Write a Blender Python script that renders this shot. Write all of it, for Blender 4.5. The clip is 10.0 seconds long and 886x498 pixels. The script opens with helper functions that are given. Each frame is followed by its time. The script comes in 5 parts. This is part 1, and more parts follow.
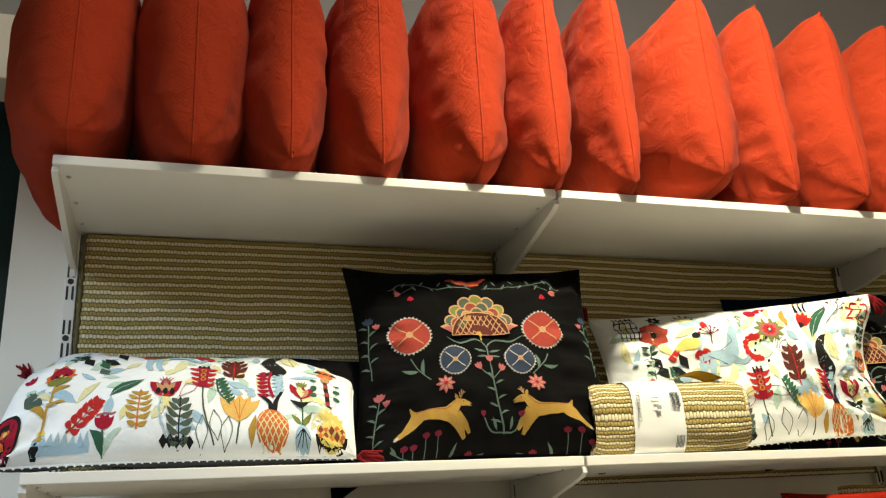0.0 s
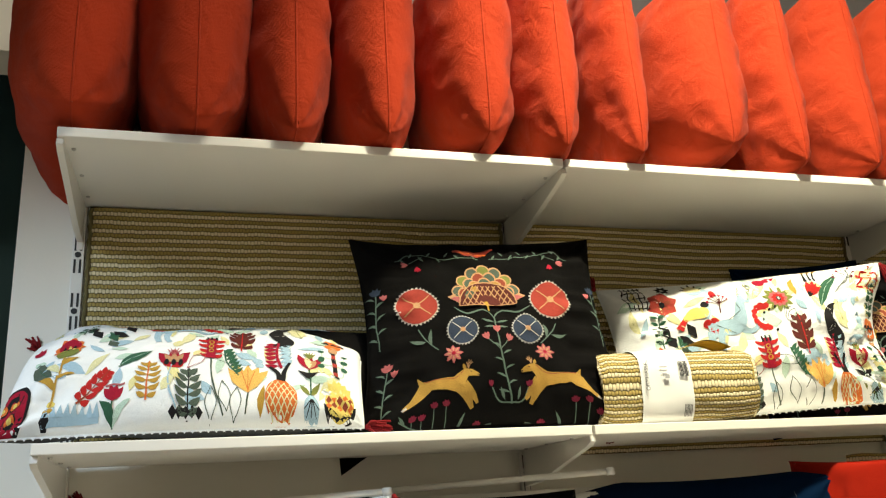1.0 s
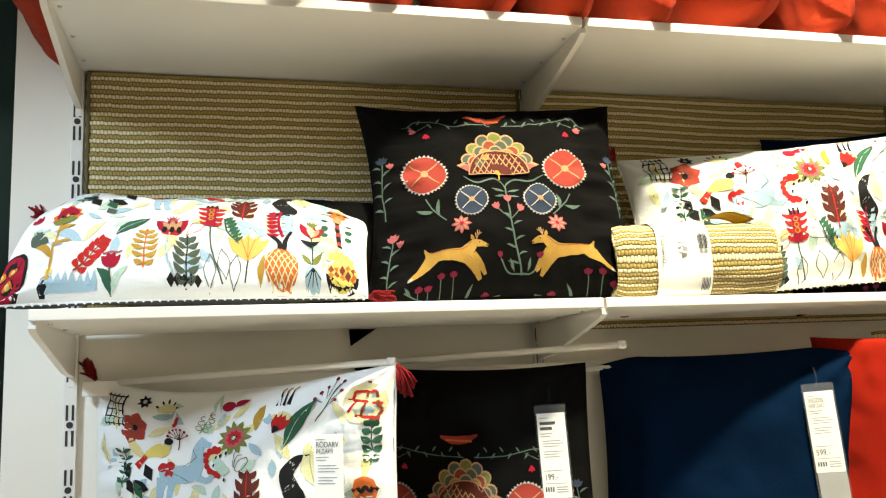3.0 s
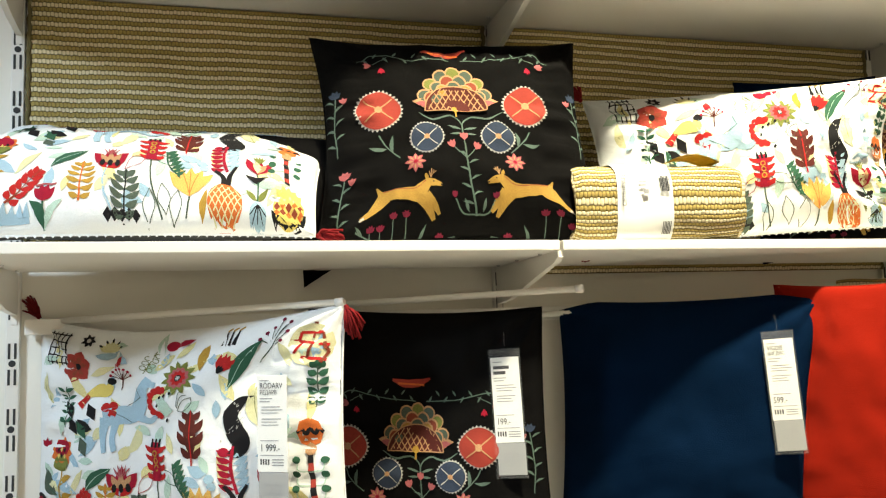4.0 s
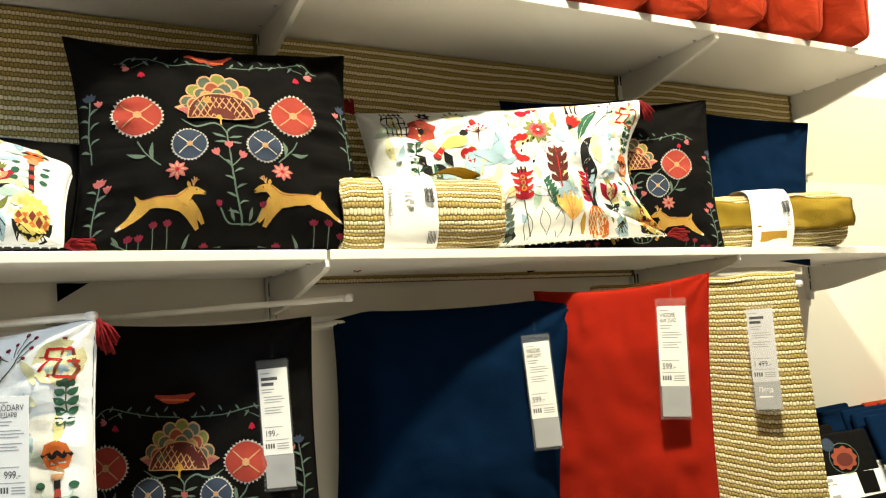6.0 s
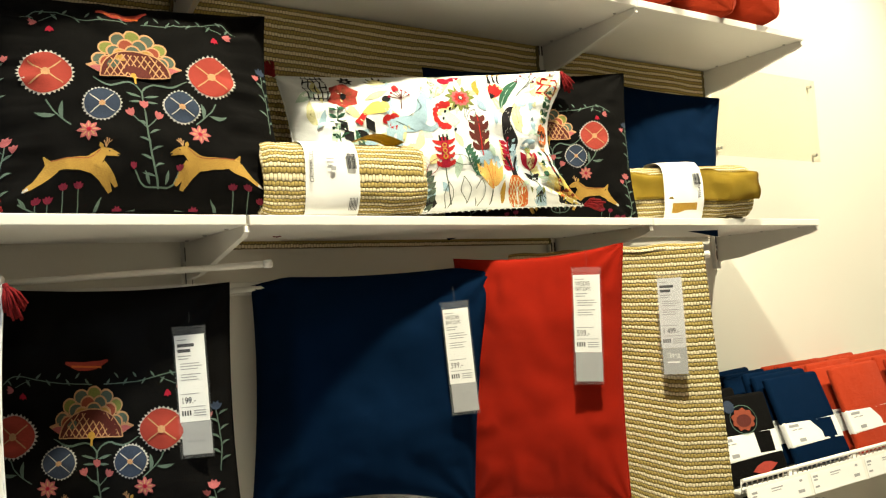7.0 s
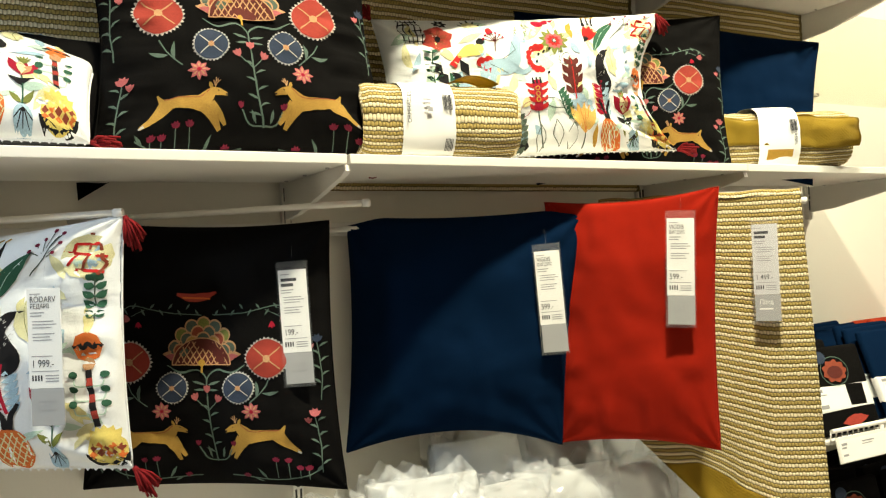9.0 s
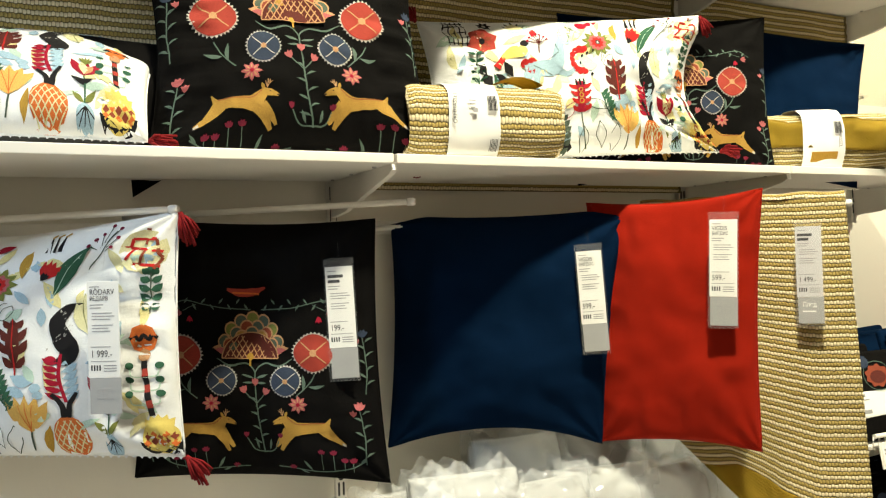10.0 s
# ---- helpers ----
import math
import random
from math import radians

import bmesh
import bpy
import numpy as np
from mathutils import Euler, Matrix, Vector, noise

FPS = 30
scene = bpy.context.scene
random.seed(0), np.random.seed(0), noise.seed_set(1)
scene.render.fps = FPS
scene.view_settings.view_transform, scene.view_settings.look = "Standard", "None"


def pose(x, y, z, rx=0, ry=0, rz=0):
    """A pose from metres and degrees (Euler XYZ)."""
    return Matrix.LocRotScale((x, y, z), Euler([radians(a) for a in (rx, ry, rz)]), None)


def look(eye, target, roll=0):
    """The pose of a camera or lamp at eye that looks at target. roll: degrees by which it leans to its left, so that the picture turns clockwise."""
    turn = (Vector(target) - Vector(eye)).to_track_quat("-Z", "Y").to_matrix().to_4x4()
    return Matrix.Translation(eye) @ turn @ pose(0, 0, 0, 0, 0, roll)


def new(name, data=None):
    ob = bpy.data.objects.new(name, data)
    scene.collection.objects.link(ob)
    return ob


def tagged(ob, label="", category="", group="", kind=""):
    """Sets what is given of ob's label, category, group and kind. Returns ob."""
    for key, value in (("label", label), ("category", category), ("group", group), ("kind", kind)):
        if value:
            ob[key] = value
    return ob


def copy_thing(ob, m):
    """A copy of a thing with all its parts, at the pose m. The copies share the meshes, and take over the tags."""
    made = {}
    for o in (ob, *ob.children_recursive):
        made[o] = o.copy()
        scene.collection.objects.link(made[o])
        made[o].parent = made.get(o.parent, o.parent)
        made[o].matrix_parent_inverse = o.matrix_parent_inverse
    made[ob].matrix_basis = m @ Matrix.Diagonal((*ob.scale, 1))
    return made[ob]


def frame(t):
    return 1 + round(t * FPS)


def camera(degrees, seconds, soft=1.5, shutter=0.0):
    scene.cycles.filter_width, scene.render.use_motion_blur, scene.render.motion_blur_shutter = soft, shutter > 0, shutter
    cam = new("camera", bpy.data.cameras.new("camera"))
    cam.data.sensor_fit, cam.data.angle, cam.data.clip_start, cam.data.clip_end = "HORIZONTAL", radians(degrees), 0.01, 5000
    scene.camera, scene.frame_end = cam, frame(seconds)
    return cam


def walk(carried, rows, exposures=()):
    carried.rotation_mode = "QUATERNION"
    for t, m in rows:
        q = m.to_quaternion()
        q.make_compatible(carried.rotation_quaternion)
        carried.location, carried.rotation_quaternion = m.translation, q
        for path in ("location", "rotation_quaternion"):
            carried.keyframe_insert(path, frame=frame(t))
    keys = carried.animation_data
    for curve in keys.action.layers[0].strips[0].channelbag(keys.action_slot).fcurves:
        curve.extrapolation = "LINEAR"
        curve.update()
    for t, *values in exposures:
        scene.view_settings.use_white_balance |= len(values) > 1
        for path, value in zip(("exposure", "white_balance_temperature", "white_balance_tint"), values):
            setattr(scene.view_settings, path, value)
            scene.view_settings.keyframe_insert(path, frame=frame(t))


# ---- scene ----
cam = camera(55.5, 10.0, soft=1.2)
PATH = [
    (0, (0.244, -1.909, 1.623), (0.824, -0.107, 2.267), -3.3),
    (0.5, (0.243, -1.905, 1.62), (0.825, -0.099, 2.251), -3.3),
    (1, (0.247, -1.9, 1.616), (0.813, -0.074, 2.205), -3.5),
    (1.5, (0.257, -1.894, 1.614), (0.807, -0.044, 2.135), -3.0),
    (2, (0.27, -1.883, 1.61), (0.79, -0.012, 2.088), -2.9),
    (2.5, (0.306, -1.86, 1.597), (0.793, 0.039, 1.992), -2.9),
    (2.7, (0.309, -1.854, 1.605), (0.795, 0.051, 1.972), -2.8),
    (4, (0.398, -1.811, 1.589), (0.907, 0.113, 1.792), -1.9),
    (4.5, (0.422, -1.807, 1.555), (1.029, 0.086, 1.768), -2.2),
    (5, (0.417, -1.809, 1.597), (1.185, 0.03, 1.763), -1.8),
    (5.5, (0.434, -1.833, 1.593), (1.292, -0.036, 1.772), -2.4),
    (6, (0.457, -1.844, 1.578), (1.397, -0.091, 1.79), -3.6),
    (6.2, (0.464, -1.846, 1.573), (1.442, -0.113, 1.783), -3.8),
    (7.3, (0.442, -1.847, 1.586), (1.562, -0.193, 1.683), -3.1),
    (7.5, (0.439, -1.843, 1.569), (1.546, -0.18, 1.662), -3.3),
    (8, (0.421, -1.832, 1.565), (1.472, -0.131, 1.622), -2.9),
    (8.5, (0.41, -1.84, 1.557), (1.41, -0.109, 1.613), -2.8),
    (9, (0.394, -1.842, 1.551), (1.355, -0.088, 1.575), -2.4),
    (9.5, (0.385, -1.85, 1.545), (1.338, -0.091, 1.556), -2.0),
    (10, (0.363, -1.855, 1.546), (1.254, -0.065, 1.576), -1.8),
]
EXPOSURES = [(0.0, -0.64), (1.0, -0.47), (1.6, -0.18), (2.5, 0.10), (4.0, 0.06), (4.5, 0.02), (6.0, -0.18), (7.5, -0.36), (10.0, -0.31)]
walk(cam, [(t, look(eye, target, roll)) for t, eye, target, roll in PATH], EXPOSURES)

# ---- world, lamps ----
world = bpy.data.worlds.new("world")
scene.world = world
world.use_nodes = True
world.node_tree.nodes["Background"].inputs[0].default_value = (0.75, 0.8, 0.9, 1)
world.node_tree.nodes["Background"].inputs[1].default_value = 0.03


def lamp(name, kind, place, target, watts, colour, size, cone=60, blend=0.5):
    data = bpy.data.lights.new(name, kind)
    data.energy, data.color = watts, colour
    if kind == "SPOT":
        data.spot_size, data.spot_blend, data.shadow_soft_size = radians(cone), blend, size
    else:
        data.shape, data.size = "SQUARE", size
    ob = new(name, data)
    ob.matrix_world = look(place, target)
    return ob


WARM = (1.0, 0.93, 0.67)
lamp("shop_spot", "SPOT", (1.10, -1.45, 3.75), (1.55, -0.30, 1.55), 600, WARM, 0.085, 80, 1.0)
lamp("shop_spot", "SPOT", (3.3, -1.5, 3.75), (3.2, 0.0, 1.6), 520, WARM, 0.05, 78, 0.8)
lamp("aisle_fill", "AREA", (0.7, -4.6, 3.3), (0.7, -0.3, 1.7), 5, (1.0, 0.95, 0.80), 1.2)
# added overhead fill, out of view, for floor bounce and the upper cushions
lamp("aisle_fill", "AREA", (0.9, -1.4, 3.95), (0.9, -1.4, 0.0), 46, (1.0, 0.95, 0.79), 0.5)
# added downlight, unseen: lights only the floor, whose bounce lifts the shelf undersides
lamp("fill_spot", "SPOT", (0.9, -2.7, 3.9), (0.9, -2.7, 0.0), 330, (1.0, 0.95, 0.82), 0.1, 84, 0.4)
# added cool fill from the left, unseen, narrowed to the white cushions
lamp("fill_spot", "SPOT", (-1.1, -1.5, 2.75), (0.02, -0.2, 1.62), 165, (0.67, 0.84, 1.0), 0.22, 46, 0.9)


# ---- materials ----
def material(name, rough=0.6, metal=0.0):
    m = bpy.data.materials.new(name)
    m.use_nodes = True
    b = m.node_tree.nodes["Principled BSDF"]
    b.inputs["Roughness"].default_value, b.inputs["Metallic"].default_value = rough, metal
    return m, m.node_tree, b


def node(nt, kind, **values):
    n = nt.nodes.new(kind)
    for key, value in values.items():
        n.inputs[key].default_value = value
    return n


def maths(nt, op, a, b=None, c=None):
    n = nt.nodes.new("ShaderNodeMath")
    n.operation = op
    for k, v in enumerate((a, b, c)):
        if v is None:
            continue
        if isinstance(v, (int, float)):
            n.inputs[k].default_value = v
        else:
            nt.links.new(v, n.inputs[k])
    return n.outputs[0]


def mixed(nt, fac, a, b):
    n = nt.nodes.new("ShaderNodeMix")
    n.data_type = "RGBA"
    for k, v in ((0, fac), (6, a), (7, b)):
        if isinstance(v, tuple):
            n.inputs[k].default_value = (*v, 1)
        elif isinstance(v, (int, float)):
            n.inputs[k].default_value = v
        else:
            nt.links.new(v, n.inputs[k])
    return n.outputs[2]


def noise_of(nt, coord, scale, detail=3.0):
    n = node(nt, "ShaderNodeTexNoise", Scale=scale, Detail=detail)
    nt.links.new(coord, n.inputs["Vector"])
    return n.outputs[0]


def bumped(nt, b, height, strength, distance):
    n = node(nt, "ShaderNodeBump", Strength=strength, Distance=distance)
    nt.links.new(height, n.inputs["Height"])
    nt.links.new(n.outputs[0], b.inputs["Normal"])


def fabric(name, colour, thread=0.0011, sheen=0.3, vary=0.25, relief=0.6, creased=5.0, gloss=0.10):
    """Plain woven cloth: crossed threads, slubs and faint mottling."""
    m, nt, b = material(name, 0.9)
    co = nt.nodes.new("ShaderNodeTexCoord").outputs["Object"]
    big, small = noise_of(nt, co, 14.0), noise_of(nt, co, 420.0, 2.0)
    sep = nt.nodes.new("ShaderNodeSeparateXYZ")
    nt.links.new(co, sep.inputs[0])
    k = 2 * math.pi / thread / 2
    warp = maths(nt, "SINE", maths(nt, "MULTIPLY", sep.outputs[0], k))
    weft = maths(nt, "SINE", maths(nt, "MULTIPLY", sep.outputs[2], k))
    weave = maths(nt, "MULTIPLY", warp, weft)
    dark = tuple(c * (1 - vary) for c in colour)
    light = tuple(min(1, c * (1 + vary * 0.6)) for c in colour)
    base = mixed(nt, big, dark, light)
    base = mixed(nt, maths(nt, "MULTIPLY", small, 0.35), base, tuple(c * 0.6 for c in colour))
    nt.links.new(base, b.inputs["Base Color"])
    b.inputs["Sheen Weight"].default_value = sheen
    b.inputs["Sheen Roughness"].default_value = 0.4
    b.inputs["Specular IOR Level"].default_value = gloss
    crease = node(nt, "ShaderNodeTexNoise", Scale=19.0, Detail=5.0, Distortion=0.9)
    nt.links.new(co, crease.inputs["Vector"])
    height = maths(nt, "ADD", maths(nt, "MULTIPLY", weave, 0.25), maths(nt, "ADD", small, maths(nt, "MULTIPLY_ADD", big, 2.0, maths(nt, "MULTIPLY", crease.outputs[0], creased))))
    bumped(nt, b, height, relief, 0.0012)
    return m


def painted(name, colour, rough=0.45, vary=0.06, scale=5.0, relief=0.08):
    m, nt, b = material(name, rough)
    co = nt.nodes.new("ShaderNodeTexCoord").outputs["Object"]
    big, small = noise_of(nt, co, scale, 4.0), noise_of(nt, co, scale * 60, 2.0)
    base = mixed(nt, big, tuple(c * (1 - vary) for c in colour), tuple(min(1, c * (1 + vary * 0.4)) for c in colour))
    nt.links.new(base, b.inputs["Base Color"])
    nt.links.new(maths(nt, "ADD", maths(nt, "MULTIPLY", big, 0.15), rough - 0.07), b.inputs["Roughness"])
    bumped(nt, b, small, relief, 0.001)
    return m


PITCH, STITCH = 0.0198, 0.0074


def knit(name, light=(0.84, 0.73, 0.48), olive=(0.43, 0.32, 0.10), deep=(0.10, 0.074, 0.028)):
    """Chunky moss-stitch stripes, laid along the cloth's own coordinates in metres."""
    m, nt, b = material(name, 0.95)
    uv = nt.nodes.new("ShaderNodeUVMap")
    uv.uv_map = "UVMap"
    sep = nt.nodes.new("ShaderNodeSeparateXYZ")
    nt.links.new(uv.outputs[0], sep.inputs[0])
    wob = noise_of(nt, uv.outputs[0], 40.0, 2.0)
    row = maths(nt, "ADD", maths(nt, "DIVIDE", sep.outputs[1], PITCH), maths(nt, "MULTIPLY_ADD", wob, 0.25, maths(nt, "MULTIPLY", maths(nt, "SINE", maths(nt, "MULTIPLY", sep.outputs[0], math.pi / STITCH)), 0.03)))
    frac = maths(nt, "FRACT", row)
    half = maths(nt, "FLOOR", maths(nt, "MULTIPLY", row, 2.0))
    along = maths(nt, "ADD", maths(nt, "DIVIDE", sep.outputs[0], STITCH), maths(nt, "MULTIPLY", half, 0.5))
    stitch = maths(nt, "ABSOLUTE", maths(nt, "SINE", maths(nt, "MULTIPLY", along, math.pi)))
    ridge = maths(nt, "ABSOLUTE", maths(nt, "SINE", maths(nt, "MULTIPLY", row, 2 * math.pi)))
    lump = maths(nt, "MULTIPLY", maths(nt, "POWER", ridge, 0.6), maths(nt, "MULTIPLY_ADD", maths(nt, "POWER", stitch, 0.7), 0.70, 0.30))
    pale = maths(nt, "LESS_THAN", frac, 0.5)
    fibre = noise_of(nt, uv.outputs[0], 900.0, 2.0)
    yarn = mixed(nt, pale, olive, light)
    yarn = mixed(nt, maths(nt, "MULTIPLY", fibre, 0.3), yarn, tuple(c * 0.5 for c in olive))
    # shade in the valleys between stitches is painted: low lumps go to deep
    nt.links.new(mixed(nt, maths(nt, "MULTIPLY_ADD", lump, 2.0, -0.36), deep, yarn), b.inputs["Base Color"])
    b.inputs["Specular IOR Level"].default_value = 0.15
    bumped(nt, b, maths(nt, "ADD", lump, maths(nt, "MULTIPLY", fibre, 0.15)), 0.6, 0.004)
    return m


WHITE_LACQUER = painted("white_lacquer", (0.80, 0.775, 0.72), 0.35, 0.05, 4.0, 0.03)
WHITE_METAL = painted("white_powder_coat", (0.78, 0.755, 0.70), 0.4, 0.05, 9.0, 0.1)
WALL_PAINT = painted("cream_wall_paint", (0.80, 0.765, 0.68), 0.8, 0.06, 2.0, 0.25)
TEAL_PAINT = painted("dark_teal_paint", (0.03, 0.075, 0.085), 0.8, 0.15, 2.0, 0.2)
CEILING_PAINT = painted("grey_ceiling_paint", (0.42, 0.42, 0.43), 0.9, 0.1, 1.5, 0.2)
FLOOR_PAINT = painted("pale_floor", (0.70, 0.67, 0.62), 0.5, 0.15, 3.0, 0.1)
SLOT_DARK = painted("slot_shadow", (0.03, 0.03, 0.03), 0.8)
STEEL = painted("zinc_screw", (0.55, 0.54, 0.52), 0.35)
STEEL.node_tree.nodes["Principled BSDF"].inputs["Metallic"].default_value = 0.9
RED_CLOTH = fabric("red_orange_cotton", (0.42, 0.041, 0.012), 0.0014, 0.04, 0.18, 0.8, 7.0)
SCARLET_CLOTH = fabric("scarlet_cotton", (0.31, 0.012, 0.003), 0.0014, 0.03, 0.15, 0.6, 2.5)
NAVY_CLOTH = fabric("dark_blue_cotton", (0.0022, 0.0115, 0.036), 0.0014, 0.0, 0.2, 0.6, 2.5, 0.02)
BLACK_CLOTH = fabric("charcoal_cotton", (0.0064, 0.0060, 0.0058), 0.0012, 0.0, 0.25, 0.6, 5.0, 0.025)
WHITE_CLOTH = fabric("printed_white_cotton", (0.86, 0.875, 0.87), 0.0012, 0.1, 0.06)
GREY_CLOTH = fabric("dark_grey_cotton", (0.075, 0.075, 0.07), 0.0012, 0.1, 0.25)
MUSTARD_CLOTH = fabric("mustard_knit", (0.46, 0.31, 0.035), 0.004, 0.2, 0.2)
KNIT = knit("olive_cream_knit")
PAPER = painted("white_label_paper", (0.80, 0.80, 0.78), 0.5, 0.04, 12.0, 0.03)
GREY_CARD = painted("grey_label_card", (0.34, 0.345, 0.35), 0.5, 0.08, 12.0, 0.03)
INK = painted("black_ink", (0.03, 0.03, 0.035), 0.6)
GREY_INK = painted("grey_ink", (0.30, 0.30, 0.31), 0.6)


def clear(name, tint=(0.95, 0.97, 0.98), rough=0.08, milk=0.0, through_tint=(1, 1, 1)):
    m, nt, b = material(name, rough)
    b.inputs["Base Color"].default_value = (*tint, 1)
    see = nt.nodes.new("ShaderNodeBsdfTransparent")
    see.inputs[0].default_value = (*through_tint, 1)
    mix = nt.nodes.new("ShaderNodeMixShader")
    mix.inputs[0].default_value = 0.045 + milk
    nt.links.new(see.outputs[0], mix.inputs[1])
    nt.links.new(b.outputs[0], mix.inputs[2])
    nt.links.new(mix.outputs[0], nt.nodes["Material Output"].inputs[0])
    return m


SLEEVE = clear("clear_plastic_sleeve", milk=0.0)
ACRYL = clear("clear_acrylic", (0.93, 0.92, 0.88), 0.1, 0.0, (0.93, 0.915, 0.85))


# ---- building helpers ----
def part(name, bm, mats, parent=None, label="", smooth=False):
    """Links a bmesh as one mesh object under a thing or part."""
    data = bpy.data.meshes.new(name)
    bm.normal_update()
    bm.to_mesh(data)
    bm.free()
    for m in mats if isinstance(mats, (list, tuple)) else (mats,):
        data.materials.append(m)
    if smooth:
        data.polygons.foreach_set("use_smooth", [True] * len(data.polygons))
    ob = new(name, data)
    ob.parent = parent
    if label:
        tagged(ob, label)
    return ob


def thing(name, m, label, category, group="", kind=""):
    ob = new(name)
    ob.empty_display_size = 0.05
    ob.matrix_world = m
    return tagged(ob, label, category, group, kind)


def box(bm, x0, y0, z0, x1, y1, z1, bevel=0.0, mat=0):
    g = bmesh.ops.create_cube(bm, size=1.0, matrix=Matrix.LocRotScale(((x0 + x1) / 2, (y0 + y1) / 2, (z0 + z1) / 2), None, (abs(x1 - x0), abs(y1 - y0), abs(z1 - z0))))
    faces = {f for v in g["verts"] for f in v.link_faces}
    for f in faces:
        f.material_index = mat
    if bevel:
        edges = {e for f in faces for e in f.edges}
        bmesh.ops.bevel(bm, geom=list(edges), offset=bevel, segments=2, affect="EDGES", profile=0.5)
    return bm


def tube(bm, points, radius, sides=8, mat=0, caps=True):
    """A round bar along points; radius is a number or one per point."""
    rings = []
    for k, p in enumerate(points):
        p = Vector(p)
        a, b = Vector(points[max(0, k - 1)]), Vector(points[min(len(points) - 1, k + 1)])
        d = (b - a).normalized()
        side = d.cross(Vector((0, 0, 1)) if abs(d.z) < 0.9 else Vector((1, 0, 0))).normalized()
        up = side.cross(d)
        r = radius[k] if isinstance(radius, (list, tuple)) else radius
        rings.append([bm.verts.new(p + r * (math.cos(2 * math.pi * j / sides) * side + math.sin(2 * math.pi * j / sides) * up)) for j in range(sides)])
    for a, b in zip(rings, rings[1:]):
        for j in range(sides):
            f = bm.faces.new((a[j], a[(j + 1) % sides], b[(j + 1) % sides], b[j]))
            f.material_index, f.smooth = mat, True
    if caps:
        for ring in (rings[0][::-1], rings[-1]):
            bm.faces.new(ring).material_index = mat
    return bm


def sheet(bm, nu, nv, at, mat=0, uv=None, wrap=False):
    """A grid of quads; at(i, j) gives each corner, uv(i, j) its cloth coordinates in metres."""
    verts = [[bm.verts.new(at(i, j)) for j in range(nv + 1)] for i in range(nu + (0 if wrap else 1))]
    layer = bm.loops.layers.uv.get("UVMap") or (bm.loops.layers.uv.new("UVMap") if uv else None)
    for i in range(nu):
        for j in range(nv):
            ids = ((i, j), (i + 1, j), (i + 1, j + 1), (i, j + 1))
            f = bm.faces.new([verts[a % len(verts)][b] for a, b in ids])
            f.material_index, f.smooth = mat, True
            if uv:
                for loop, (a, b) in zip(f.loops, ids):
                    loop[layer].uv = uv(a, b)
    return verts


# ---- the place: walls, floor, ceiling ----
def structure(name, boxes, mat, label, category, bevel=0.0):
    bm = bmesh.new()
    for b in boxes:
        box(bm, *b, bevel)
    return tagged(part(name, bm, mat), label, category, kind="structure")


structure("wall_back", [(-0.12, 0.0, 0, 5.2, 0.14, 2.85)], WALL_PAINT, "cream painted shop partition wall behind the shelves", "wall")
structure("wall_beam", [(-3.0, 0.01, 2.68, -0.125, 0.13, 2.85)], WALL_PAINT, "white painted beam beside the partition wall", "beam")
structure("bulkhead", [(-3.1, 0.45, 2.97, 5.6, 0.55, 4.0)], CEILING_PAINT, "grey painted bulkhead above the partition", "bulkhead")
structure("wall_far", [(-3.2, 1.2, 0, 5.6, 1.3, 4.2)], TEAL_PAINT, "dark teal wall of the next department", "wall")
structure("wall_right", [(5.2, -5.2, 0, 5.3, 1.2, 4.2)], WALL_PAINT, "cream painted side wall of the shop", "wall")
structure("wall_left", [(-3.2, -5.2, 0, -3.1, 1.2, 4.2)], WALL_PAINT, "cream painted side wall of the shop", "wall")
structure("wall_front", [(-3.1, -5.3, 0, 5.2, -5.2, 4.2)], WALL_PAINT, "cream painted wall across the aisle", "wall")
structure("floor", [(-3.2, -5.3, -0.1, 5.6, 1.3, 0.0)], FLOOR_PAINT, "pale worn shop floor", "floor")
structure("ceiling", [(-3.2, -5.3, 4.0, 5.6, 1.3, 4.1)], CEILING_PAINT, "grey painted shop ceiling", "ceiling")

# ---- shelf system ----
MID, TOP, DEEP, BOARD = 1.755, 2.316, 0.385, 0.019
JOINTS = (0.0, 1.0, 2.06, 2.775)


def upright(x, z0=0.3):
    post = thing("shelf_upright", pose(x, 0, 0), "white slotted steel wall upright carrying shelf brackets", "shelf upright", "shelf uprights")
    bm = bmesh.new()
    box(bm, -0.0125, -0.016, z0, 0.0125, -0.001, 2.36, 0.002)
    part("channel", bm, WHITE_METAL, post)
    z = max(1.02, z0 + 0.03)
    while z < 2.3:
        for k in range(2):
            for sx in (-0.0055, 0.0055):
                bm = bmesh.new()
                box(bm, sx - 0.0022, -0.0172, z + k * 0.05, sx + 0.0022, -0.0155, z + k * 0.05 + 0.03)
                part("slot", bm, SLOT_DARK, post)
        bm = bmesh.new()
        bmesh.ops.create_cone(bm, cap_ends=True, segments=12, radius1=0.0065, radius2=0.0065, depth=0.0017, matrix=Matrix.Translation((0, -0.0164, z + 0.041)) @ Matrix.Rotation(math.pi / 2, 4, "X"))
        part("hole", bm, SLOT_DARK, post)
        z += 0.125
    return post


for jx in (0.006, 1.0, 2.045, 2.765):
    upright(jx, 1.63 if jx > 2.5 else 0.3)


